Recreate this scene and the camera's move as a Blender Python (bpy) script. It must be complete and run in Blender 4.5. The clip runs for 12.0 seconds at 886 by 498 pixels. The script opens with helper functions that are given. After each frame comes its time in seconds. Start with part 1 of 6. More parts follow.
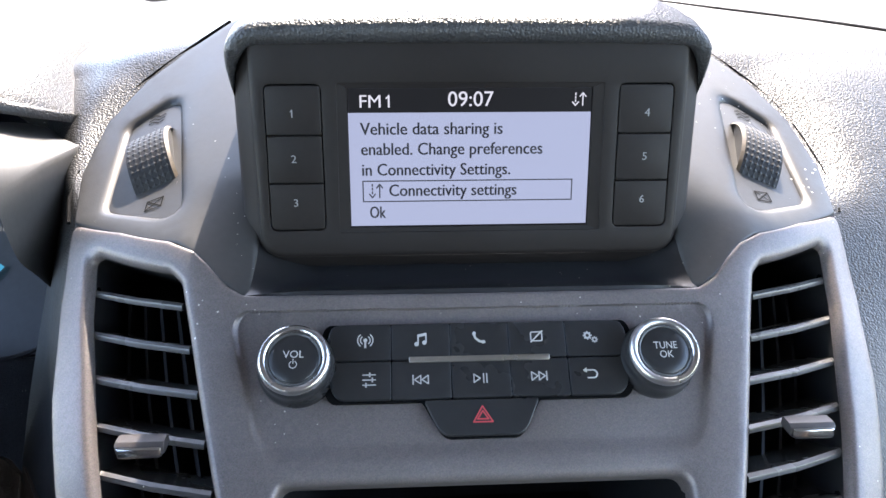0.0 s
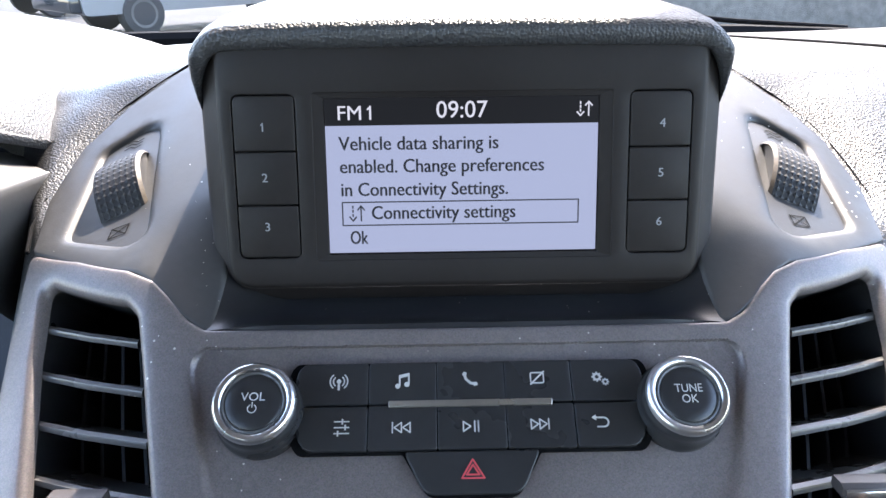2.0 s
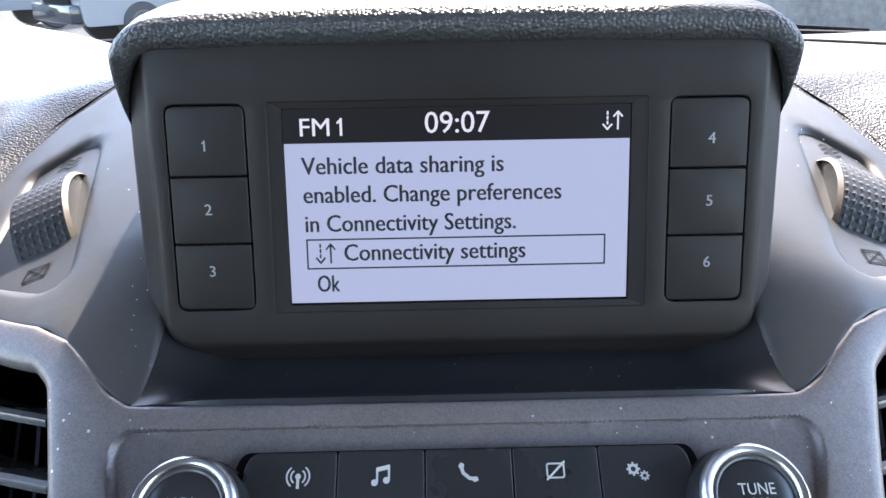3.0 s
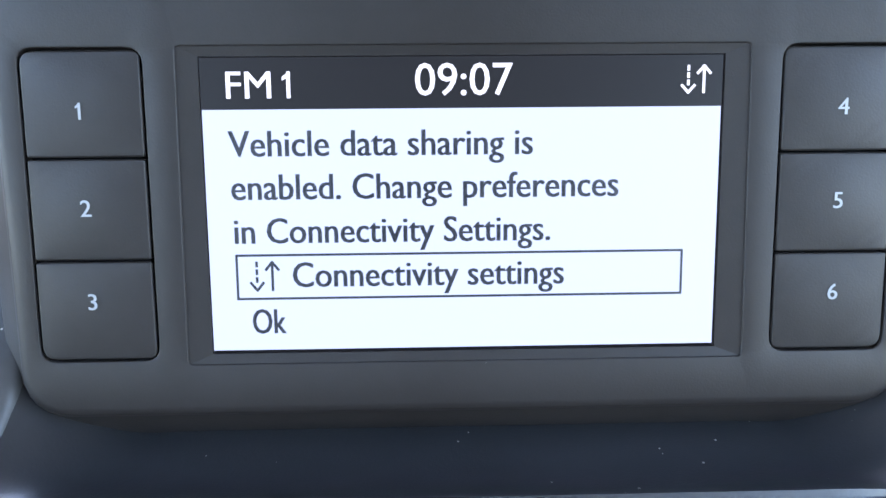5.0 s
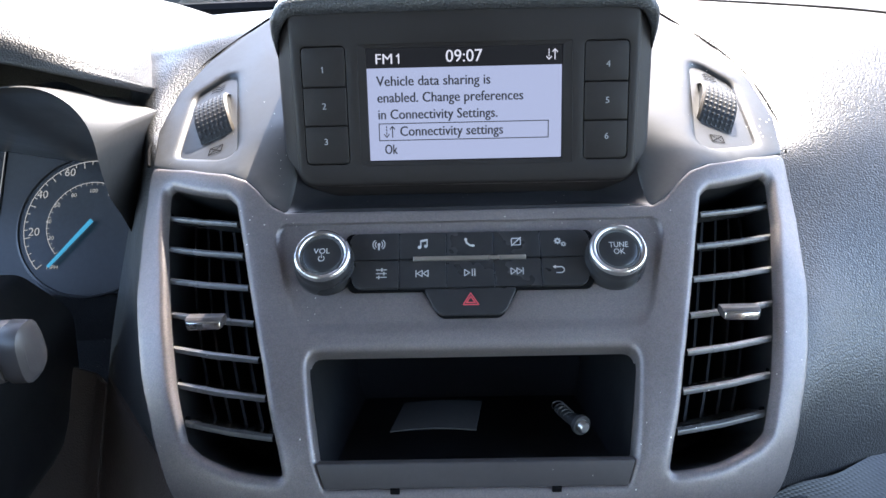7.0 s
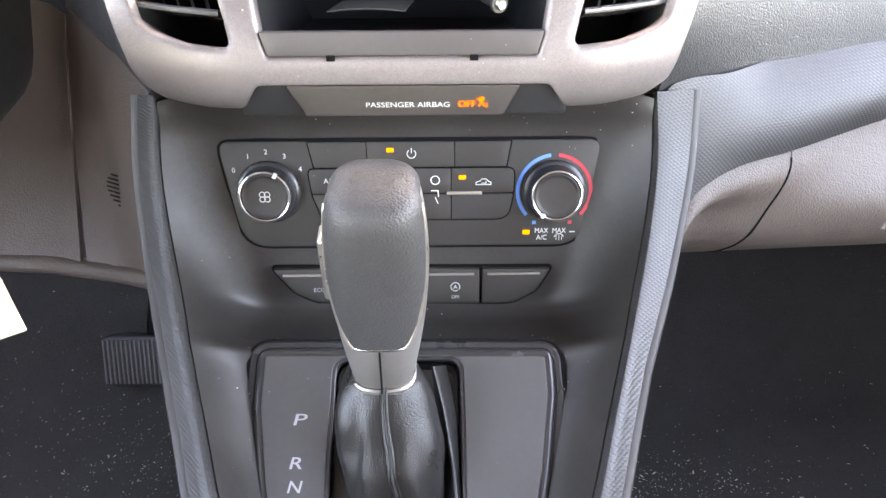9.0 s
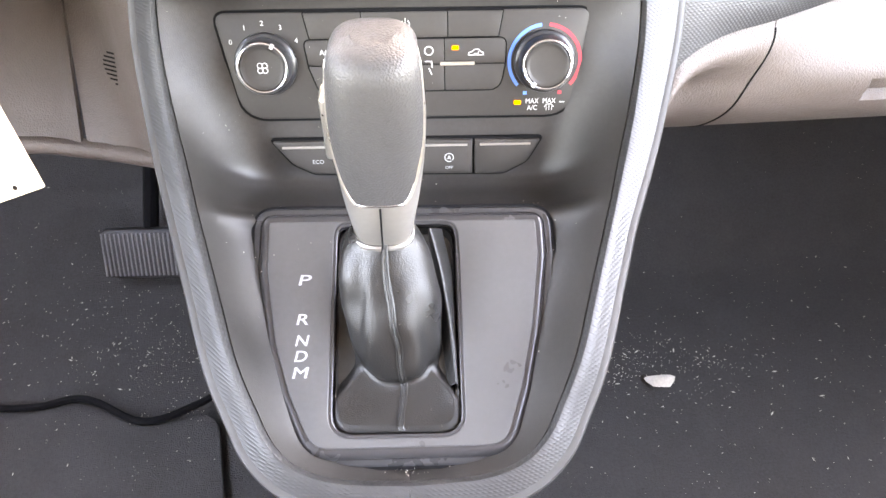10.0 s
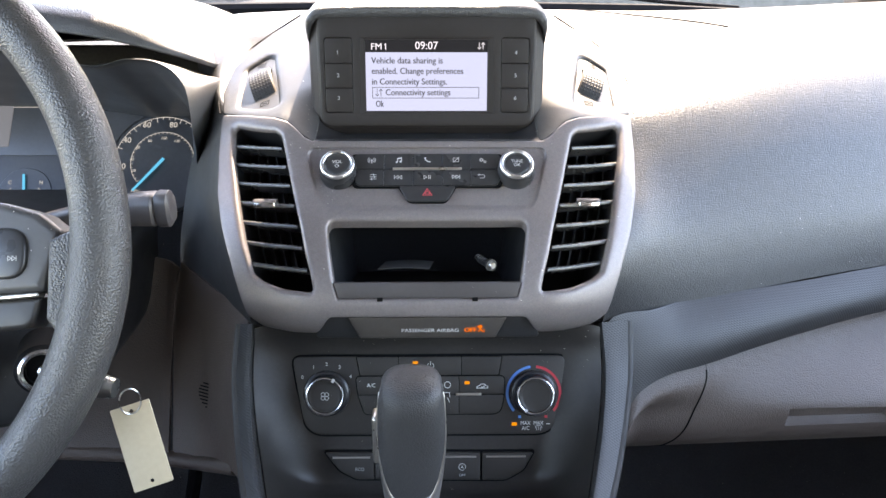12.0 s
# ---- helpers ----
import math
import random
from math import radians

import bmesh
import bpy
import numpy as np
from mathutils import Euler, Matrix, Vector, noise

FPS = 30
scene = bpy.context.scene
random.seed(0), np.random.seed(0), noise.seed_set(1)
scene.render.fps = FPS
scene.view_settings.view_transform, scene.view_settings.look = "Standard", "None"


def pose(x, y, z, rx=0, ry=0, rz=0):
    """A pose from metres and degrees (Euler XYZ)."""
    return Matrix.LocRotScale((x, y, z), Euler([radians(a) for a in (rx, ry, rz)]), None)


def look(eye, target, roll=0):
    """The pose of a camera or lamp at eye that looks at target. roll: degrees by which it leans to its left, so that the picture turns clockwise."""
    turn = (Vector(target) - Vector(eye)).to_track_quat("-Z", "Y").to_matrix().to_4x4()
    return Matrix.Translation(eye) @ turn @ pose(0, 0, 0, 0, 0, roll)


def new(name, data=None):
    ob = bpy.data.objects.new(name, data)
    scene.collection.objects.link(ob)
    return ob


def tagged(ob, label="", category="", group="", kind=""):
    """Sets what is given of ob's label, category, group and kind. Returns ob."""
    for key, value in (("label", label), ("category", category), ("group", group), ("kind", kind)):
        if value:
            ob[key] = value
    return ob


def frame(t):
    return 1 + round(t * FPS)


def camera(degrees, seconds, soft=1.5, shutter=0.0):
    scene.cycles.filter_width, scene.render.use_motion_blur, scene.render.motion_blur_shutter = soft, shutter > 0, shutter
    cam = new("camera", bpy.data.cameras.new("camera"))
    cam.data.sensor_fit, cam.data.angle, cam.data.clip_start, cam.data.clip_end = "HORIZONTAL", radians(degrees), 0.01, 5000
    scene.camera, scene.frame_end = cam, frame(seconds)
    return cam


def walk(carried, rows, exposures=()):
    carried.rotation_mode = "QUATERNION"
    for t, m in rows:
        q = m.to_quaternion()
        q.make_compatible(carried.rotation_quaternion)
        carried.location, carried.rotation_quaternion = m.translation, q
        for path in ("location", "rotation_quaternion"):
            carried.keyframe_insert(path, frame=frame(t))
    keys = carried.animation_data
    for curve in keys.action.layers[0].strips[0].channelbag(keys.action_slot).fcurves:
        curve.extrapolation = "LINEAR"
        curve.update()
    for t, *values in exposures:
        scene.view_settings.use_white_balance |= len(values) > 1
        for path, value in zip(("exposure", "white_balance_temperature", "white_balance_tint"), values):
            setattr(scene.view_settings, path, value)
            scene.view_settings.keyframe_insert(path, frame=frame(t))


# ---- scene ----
cam = camera(61.0, 12.0, soft=1.5)
PATH = [
    (0, (-0.0280, 0.0128, 1.4568), (0.080, 1.806, 0.577), 0.62),
    (0.5, (-0.0200, 0.0437, 1.4309), (0.047, 1.873, 0.625), 0.36),
    (1, (-0.0130, 0.0374, 1.4330), (0.028, 1.881, 0.659), -0.11),
    (1.5, (-0.0130, 0.0466, 1.4323), (0.019, 1.899, 0.679), -0.36),
    (2, (-0.0110, 0.0403, 1.4334), (0.014, 1.895, 0.684), -0.62),
    (2.5, (-0.0110, 0.0402, 1.4344), (0.007, 1.899, 0.695), -0.79),
    (3, (-0.0070, 0.0963, 1.4231), (0.013, 1.959, 0.695), -0.90),
    (3.2, (-0.0090, 0.1083, 1.4167), (0.009, 1.984, 0.722), -0.89),
    (4.8, (-0.0120, 0.1627, 1.3961), (0.069, 2.052, 0.745), -0.08),
    (5, (-0.0080, 0.1617, 1.3960), (0.042, 2.051, 0.740), -0.24),
    (5.5, (-0.0090, 0.1345, 1.4032), (0.032, 2.022, 0.745), -0.29),
    (6, (-0.0070, 0.0735, 1.4128), (0.002, 1.950, 0.722), -0.64),
    (6.5, (-0.0110, -0.0090, 1.4467), (-0.034, 1.859, 0.732), -1.39),
    (7, (-0.0070, -0.0723, 1.4449), (-0.037, 1.752, 0.625), -1.55),
    (7.2, (-0.0040, -0.0917, 1.4391), (-0.016, 1.713, 0.577), -1.04),
    (8.8, (0.0160, -0.1505, 1.3975), (0.026, 1.387, 0.119), -0.08),
    (9, (0.0150, -0.1518, 1.3923), (0.034, 1.341, 0.061), -0.06),
    (9.5, (0.0120, -0.1696, 1.3898), (0.037, 1.191, -0.076), -0.26),
    (10, (0.0100, -0.1825, 1.3880), (0.059, 1.143, -0.109), 0.27),
    (10.5, (0.0050, -0.1898, 1.4041), (0.062, 1.211, -0.022), 0.66),
    (11, (0.0040, -0.2331, 1.4536), (0.071, 1.362, 0.249), 1.03),
    (11.5, (0.0060, -0.2785, 1.4674), (0.045, 1.475, 0.506), 0.58),
    (12, (0.0020, -0.3017, 1.4742), (0.036, 1.525, 0.661), 0.23),
]
EXPOSURES = [(0, 3.8, 7000, 14), (0.5, 3.7, 6900, 14), (3, 3.8, 6800, 14), (5, 4.85, 6400, 13), (5.5, 4.8, 6400, 13), (6, 4.2, 7000, 15), (6.5, 3.5, 6800, 12), (7.2, 3.95, 6700, 13), (8.8, 5.6, 9200, 21), (9.5, 6.6, 11300, 23), (10.5, 6.95, 11300, 23), (11.0, 6.2, 9600, 19), (11.5, 5.25, 8600, 16), (12, 4.45, 8100, 16)]
walk(cam, [(t, look(eye, target, roll)) for t, eye, target, roll in PATH], EXPOSURES)

# ---- world and sun ----
SUN_DIR = Vector((0.22, 0.92, 1.0)).normalized()
world = bpy.data.worlds.new("sky")
scene.world = world
world.use_nodes = True
wn = world.node_tree
sky = wn.nodes.new("ShaderNodeTexSky")
sky.sky_type, sky.sun_disc = "NISHITA", False
sky.sun_elevation = math.asin(SUN_DIR.z)
sky.sun_rotation = math.atan2(SUN_DIR.x, SUN_DIR.y)
wn.links.new(sky.outputs[0], wn.nodes["Background"].inputs[0])
wn.nodes["Background"].inputs[1].default_value = 0.15
sun = new("sun", bpy.data.lights.new("sun", "SUN"))
sun.data.energy, sun.data.angle, sun.data.color = 1.4, radians(0.5), (1.0, 0.94, 0.86)
sun.matrix_world = look(SUN_DIR * 20, (0, 0, 0))


# ---- materials ----
def surface(name, color, rough=0.5, metal=0.0, grain="", gs=600.0, gd=0.0002, var=0.18, vs=25.0, dust=0.0, coat=0.0, spec=0.5, flakes=0.0):
    """A painted, moulded or woven surface: two scales of variation, a grain in relief, dust specks."""
    m = bpy.data.materials.new(name)
    m.use_nodes = True
    nt = m.node_tree
    b = nt.nodes["Principled BSDF"]
    link = nt.links.new

    def node(kind, **kw):
        n = nt.nodes.new(kind)
        for key, value in kw.items():
            n.inputs[key].default_value = value
        return n

    tc = node("ShaderNodeTexCoord")
    big = node("ShaderNodeTexNoise", Scale=vs, Detail=4.0, Roughness=0.6)
    small = node("ShaderNodeTexNoise", Scale=vs * 14, Detail=3.0)
    link(tc.outputs["Object"], big.inputs["Vector"])
    link(tc.outputs["Object"], small.inputs["Vector"])
    add = nt.nodes.new("ShaderNodeMath")
    add.operation = "ADD"
    link(big.outputs["Fac"], add.inputs[0])
    link(small.outputs["Fac"], add.inputs[1])
    ramp = nt.nodes.new("ShaderNodeMapRange")
    ramp.inputs["From Min"].default_value, ramp.inputs["From Max"].default_value = 0.65, 1.35
    ramp.inputs["To Min"].default_value, ramp.inputs["To Max"].default_value = 1 - var, 1 + var
    link(add.outputs[0], ramp.inputs["Value"])
    hue = nt.nodes.new("ShaderNodeVectorMath")
    hue.operation = "SCALE"
    hue.inputs[0].default_value = color
    link(ramp.outputs[0], hue.inputs["Scale"])
    out = hue.outputs[0]
    if flakes:
        fl = node("ShaderNodeTexVoronoi", Scale=2600.0)
        link(tc.outputs["Object"], fl.inputs["Vector"])
        mixf = nt.nodes.new("ShaderNodeMix")
        mixf.data_type = "RGBA"
        mixf.blend_type = "OVERLAY"
        mixf.inputs["Factor"].default_value = flakes
        link(out, mixf.inputs["A"])
        link(fl.outputs["Color"], mixf.inputs["B"])
        grey = nt.nodes.new("ShaderNodeHueSaturation")
        grey.inputs["Saturation"].default_value = 0.35
        link(mixf.outputs["Result"], grey.inputs["Color"])
        out = grey.outputs[0]
    rr = nt.nodes.new("ShaderNodeMapRange")
    rr.inputs["From Min"].default_value, rr.inputs["From Max"].default_value = 0.3, 0.7
    rr.inputs["To Min"].default_value, rr.inputs["To Max"].default_value = max(rough - 0.07, 0.02), min(rough + 0.07, 1)
    link(big.outputs["Fac"], rr.inputs["Value"])
    rough_out = rr.outputs[0]
    if dust:
        sp = node("ShaderNodeTexVoronoi", Scale=210.0, Randomness=1.0)
        patch = node("ShaderNodeTexNoise", Scale=16.0, Detail=2.0)
        link(tc.outputs["Object"], sp.inputs["Vector"])
        link(tc.outputs["Object"], patch.inputs["Vector"])
        lim = nt.nodes.new("ShaderNodeMapRange")
        lim.inputs["From Min"].default_value, lim.inputs["From Max"].default_value = 0.45, 0.75
        lim.inputs["To Min"].default_value, lim.inputs["To Max"].default_value = 0.0, 0.17 * dust
        link(patch.outputs["Fac"], lim.inputs["Value"])
        lt = nt.nodes.new("ShaderNodeMath")
        lt.operation = "LESS_THAN"
        link(sp.outputs["Distance"], lt.inputs[0])
        link(lim.outputs[0], lt.inputs[1])
        mixd = nt.nodes.new("ShaderNodeMix")
        mixd.data_type = "RGBA"
        mixd.inputs["B"].default_value = (0.62, 0.58, 0.52, 1)
        link(lt.outputs[0], mixd.inputs["Factor"])
        link(out, mixd.inputs["A"])
        out = mixd.outputs["Result"]
    link(out, b.inputs["Base Color"])
    link(rough_out, b.inputs["Roughness"])
    b.inputs["Metallic"].default_value = metal
    b.inputs["Coat Weight"].default_value = coat
    b.inputs["Specular IOR Level"].default_value = spec
    if grain:
        bump = nt.nodes.new("ShaderNodeBump")
        bump.inputs["Strength"].default_value = 1.0
        bump.inputs["Distance"].default_value = gd
        if grain == "leather":
            g = node("ShaderNodeTexVoronoi", Scale=gs)
            g.feature = "F1"
            warp = node("ShaderNodeTexNoise", Scale=gs * 0.6, Detail=2.0)
            mixv = nt.nodes.new("ShaderNodeMix")
            mixv.data_type = "VECTOR"
            mixv.inputs["Factor"].default_value = 0.0006
            link(tc.outputs["Object"], warp.inputs["Vector"])
            link(tc.outputs["Object"], mixv.inputs["A"])
            link(warp.outputs["Color"], mixv.inputs["B"])
            link(mixv.outputs["Result"], g.inputs["Vector"])
            inv = nt.nodes.new("ShaderNodeMath")
            inv.operation = "SUBTRACT"
            inv.inputs[0].default_value = 1.0
            link(g.outputs["Distance"], inv.inputs[1])
            link(inv.outputs[0], bump.inputs["Height"])
        elif grain == "weave":
            w1 = node("ShaderNodeTexWave", Scale=gs)
            w1.bands_direction = "DIAGONAL"
            w2 = node("ShaderNodeTexWave", Scale=gs)
            w2.bands_direction = "Z"
            link(tc.outputs["Object"], w1.inputs["Vector"])
            link(tc.outputs["Object"], w2.inputs["Vector"])
            mul = nt.nodes.new("ShaderNodeMath")
            mul.operation = "MULTIPLY"
            link(w1.outputs["Fac"], mul.inputs[0])
            link(w2.outputs["Fac"], mul.inputs[1])
            link(mul.outputs[0], bump.inputs["Height"])
        else:
            g = node("ShaderNodeTexNoise", Scale=gs, Detail=3.0)
            link(tc.outputs["Object"], g.inputs["Vector"])
            link(g.outputs["Fac"], bump.inputs["Height"])
        link(bump.outputs[0], b.inputs["Normal"])
    return m


def glow(name, color, strength):
    m = bpy.data.materials.new(name)
    m.use_nodes = True
    b = m.node_tree.nodes["Principled BSDF"]
    b.inputs["Base Color"].default_value = (*[0.06 * k for k in color], 1)
    b.inputs["Roughness"].default_value = 0.4
    b.inputs["Specular IOR Level"].default_value = 0.15
    b.inputs["Emission Color"].default_value = (*color, 1)
    b.inputs["Emission Strength"].default_value = strength
    return m


def clear(name, gloss=0.05):
    m = bpy.data.materials.new(name)
    m.use_nodes = True
    nt = m.node_tree
    t = nt.nodes.new("ShaderNodeBsdfTransparent")
    g = nt.nodes.new("ShaderNodeBsdfGlossy")
    g.inputs["Roughness"].default_value = 0.05
    x = nt.nodes.new("ShaderNodeMixShader")
    x.inputs[0].default_value = gloss
    nt.links.new(t.outputs[0], x.inputs[1])
    nt.links.new(g.outputs[0], x.inputs[2])
    nt.links.new(x.outputs[0], nt.nodes["Material Output"].inputs[0])
    return m


PAD = surface("soft charcoal dash foam", (0.038, 0.038, 0.039), 0.37, grain="leather", gs=1000, gd=0.00030, dust=0.45, vs=12)
HOOD = surface("grained black hood skin", (0.05, 0.05, 0.051), 0.36, grain="leather", gs=900, gd=0.00045, vs=12)
POD = surface("satin silver grey plastic", (0.066, 0.065, 0.066), 0.47, metal=0.35, grain="fine", gs=1500, gd=0.00004, dust=0.8, var=0.07)
BEZEL = surface("satin taupe metallic paint", (0.174, 0.111, 0.100), 0.43, metal=0.35, grain="fine", gs=1800, gd=0.00004, dust=0.85, var=0.08, flakes=0.2)
FACE = surface("matt black display frame", (0.0165, 0.0134, 0.0126), 0.5, grain="fine", gs=2500, gd=0.00003, dust=0.12, var=0.1, spec=0.3)
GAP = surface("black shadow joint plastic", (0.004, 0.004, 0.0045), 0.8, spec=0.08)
KEY = surface("smooth black key plastic", (0.022, 0.0222, 0.0235), 0.3, grain="fine", gs=3000, gd=0.00002, dust=0.25, var=0.1)
VENT = surface("dark vent plastic", (0.018, 0.018, 0.019), 0.45, dust=0.3)
SLAT = surface("black satin slat plastic", (0.085, 0.084, 0.084), 0.27, dust=0.7)
CHROME = surface("satin chrome", (0.62, 0.62, 0.63), 0.2, metal=1.0, var=0.05)
RINGMETAL = surface("brushed silver ring", (0.60, 0.59, 0.59), 0.26, metal=0.98, var=0.05)
SLOTBLACK = surface("deep black slot liner", (0.010, 0.0105, 0.012), 0.7, spec=0.2)
SILVER = surface("pale silver strip", (0.5, 0.47, 0.42), 0.32, metal=0.9, var=0.05)
INK = surface("pale printed ink", (0.50, 0.49, 0.47), 0.6, var=0.03)
DIM = surface("grey printed ink", (0.30, 0.30, 0.31), 0.6, var=0.03)
BLACKINK = surface("black printed ink", (0.01, 0.01, 0.01), 0.7, spec=0.1)
RED = surface("red printed ink", (0.55, 0.07, 0.08), 0.5, var=0.05)
BLUE = surface("blue printed ring", (0.045, 0.17, 0.44), 0.45, var=0.05)
CRIMSON = surface("red printed ring", (0.42, 0.016, 0.03), 0.45, var=0.05)
CONSOLE = surface("fine grained dark console plastic", (0.0225, 0.0203, 0.0188), 0.42, grain="fine", gs=1400, gd=0.00012, dust=0.5, spec=0.32)
CLIMATE = surface("matt dark climate panel", (0.0240, 0.0212, 0.0190), 0.45, grain="fine", gs=2000, gd=0.00005, dust=0.3, var=0.08, spec=0.32)
WEAVE = surface("woven pattern grey plastic", (0.022, 0.0215, 0.0215), 0.45, grain="weave", gs=200, gd=0.00016, dust=0.15, spec=0.42)
PLATE = surface("satin grey shift plate", (0.052, 0.051, 0.051), 0.33, grain="fine", gs=2000, gd=0.00003, dust=0.4, var=0.08)
FLAP = surface("dark taupe flap plastic", (0.052, 0.046, 0.046), 0.42, grain="fine", gs=1800, gd=0.00004, dust=0.3, var=0.08)
TRIMGREY = surface("smooth pale grey trim edge", (0.033, 0.032, 0.031), 0.45, grain="fine", gs=1500, gd=0.00004, var=0.08)
STITCH = surface("dark grey thread", (0.022, 0.021, 0.020), 0.7)
EDGEBLACK = surface("glossy dark plate edge", (0.024, 0.023, 0.024), 0.22, grain="fine", gs=2000, gd=0.00002, dust=0.5, var=0.08)
BOUNCEWALL = surface("warm grey wall toned to bounce light", (0.15, 0.125, 0.105), 0.7, grain="leather", gs=900, gd=0.0003, var=0.06, vs=10)
BRONZE = surface("dusty bronze edge", (0.11, 0.085, 0.06), 0.55, var=0.3, vs=60, dust=0.8)
STRIP = surface("dark satin indicator plastic", (0.050, 0.043, 0.038), 0.36, grain="fine", gs=2000, gd=0.00003, dust=0.3, var=0.08, spec=0.4)
LEATHER = surface("black grained leather", (0.042, 0.041, 0.041), 0.38, grain="leather", gs=800, gd=0.00042)
KNOBSKIN = surface("fine black knob leather", (0.029, 0.028, 0.028), 0.52, grain="leather", gs=1000, gd=0.00024, var=0.1, spec=0.4)
COWL = surface("smooth grey cowl plastic", (0.085, 0.083, 0.082), 0.5, grain="fine", gs=1500, gd=0.00005, var=0.1)
TRAYSHADE = surface("satin foot plastic darkened as shade", (0.018, 0.018, 0.020), 0.36, grain="fine", gs=1800, gd=0.00004, dust=0.4, var=0.1)
GRIP = surface("matt black ribbed rubber", (0.016, 0.016, 0.018), 0.55)
BOOT = surface("soft black boot leather", (0.0095, 0.0090, 0.0088), 0.33, grain="leather", gs=1500, gd=0.00012, dust=0.3, var=0.1, spec=0.4)
KNOBSILVER = surface("satin grey knob collar", (0.30, 0.28, 0.26), 0.34, metal=0.75, var=0.05)
LOWER = surface("hard warm grey lower plastic", (0.080, 0.061, 0.051), 0.5, grain="leather", gs=900, gd=0.0003, var=0.06, vs=10)
CARPET = surface("black needle felt carpet", (0.044, 0.043, 0.043), 0.95, grain="fine", gs=700, gd=0.002, dust=0.5, spec=0.1)
RUBBER = surface("black pedal rubber", (0.13, 0.13, 0.132), 0.6, grain="fine", gs=900, gd=0.0001)
TAG = surface("cream plastic key tag", (0.42, 0.34, 0.23), 0.5, var=0.05)
STEEL = surface("bright steel", (0.55, 0.54, 0.52), 0.28, metal=1.0)
CREAM = surface("grey headliner", (0.55, 0.54, 0.52), 0.9)
ASPHALT = surface("grey asphalt", (0.02, 0.02, 0.021), 0.9, grain="fine", gs=60, gd=0.01, vs=0.7)
CONCRETE = surface("stained concrete wall", (0.10, 0.094, 0.087), 0.9, grain="fine", gs=30, gd=0.01, vs=0.6, var=0.4)
CARWHITE = surface("white car paint", (0.13, 0.135, 0.14), 0.4, coat=0.6, var=0.03, vs=1)
TYRE = surface("black tyre rubber", (0.02, 0.02, 0.02), 0.8)
CARGLASS = surface("dark car glass", (0.02, 0.023, 0.026), 0.08)
DIAL = surface("dark dial print", (0.026, 0.027, 0.031), 0.35)
PAPER = surface("folded grey paper", (0.013, 0.012, 0.012), 0.85)
DEBRIS = surface("pale grit", (0.5, 0.46, 0.4), 0.9)
SCREEN = glow("lit lilac white menu", (0.56, 0.65, 0.96), 0.051)
PAGE = glow("dim lit trip page", (0.36, 0.40, 0.48), 0.023)
SCREENDARK = glow("dark menu bar", (0.02, 0.022, 0.028), 0.045)
SCREENINK = surface("dark menu text", (0.01, 0.01, 0.015), 0.5)
SCREENLIGHT = glow("pale menu text", (0.8, 0.84, 1.0), 0.064)
AMBER = glow("amber lamp", (1.0, 0.36, 0.01), 0.042)
ORANGE = glow("orange warning lamp", (1.0, 0.20, 0.01), 0.050)
CYAN = glow("cyan needle", (0.07, 0.5, 0.85), 0.057)
GAUGEINK = glow("white gauge print", (0.75, 0.78, 0.8), 0.042)
GLASS = clear("window glass", 0.04)


# ---- building helpers ----
BASE = {}


def thing(name, label, category, at=(0, 0, 0), group="", kind=""):
    ob = new(name)
    ob.location = at
    ob.empty_display_size = 0.02
    BASE[name_of(ob)] = Vector(at)
    return tagged(ob, label, category, group, kind)


def name_of(ob):
    return ob.name


def finish(bm, sharp=38):
    bmesh.ops.recalc_face_normals(bm, faces=bm.faces[:])
    lim = radians(sharp)
    for f in bm.faces:
        f.smooth = True
    for e in bm.edges:
        if len(e.link_faces) == 2 and e.calc_face_angle(0) > lim:
            e.smooth = False
    return bm


def part(name, bm, material, parent=None, label="", sharp=38):
    if bm is not None and not isinstance(bm, bpy.types.Mesh):
        finish(bm, sharp)
        me = bpy.data.meshes.new(name)
        bm.to_mesh(me)
        bm.free()
        me.materials.append(material)
    else:
        me = bm
    ob = new(name, me)
    if parent is not None:
        ob.parent = parent
        if parent.name in BASE:
            ob.matrix_parent_inverse = Matrix.Translation(-BASE[parent.name])
    return tagged(ob, label)


def solid(name, bm, material, label, category, kind="", group="", sharp=38):
    return tagged(part(name, bm, material, None, "", sharp), label, category, group, kind)


def flat_chart(origin, up, right=(1, 0, 0)):
    o, v, u = Vector(origin), Vector(up).normalized(), Vector(right).normalized()
    n = u.cross(v)
    return lambda a, b, w=0.0: o + u * a + v * b + n * w


def spline(points, n):
    """Points along a smooth curve through the given ones."""
    p = [np.array(q, float) for q in points]
    p = [2 * p[0] - p[1]] + p + [2 * p[-1] - p[-2]]
    out = []
    m = len(p) - 3
    for i in range(n + 1):
        s = i / n * m
        k = min(int(s), m - 1)
        t = s - k
        a, b, c, d = p[k:k + 4]
        out.append(0.5 * (2 * b + (c - a) * t + (2 * a - 5 * b + 4 * c - d) * t * t + (3 * b - a - 3 * c + d) * t ** 3))
    return out


def loft(curves, ns, na):
    """A sheet through control curves with equally many points each."""
    rows = [spline(c, ns) for c in curves]
    cols = [spline([r[i] for r in rows], na) for i in range(ns + 1)]
    bm = bmesh.new()
    vs = [[bm.verts.new(p) for p in col] for col in cols]
    for i in range(ns):
        for j in range(na):
            bm.faces.new((vs[i][j], vs[i + 1][j], vs[i + 1][j + 1], vs[i][j + 1]))
    return bm


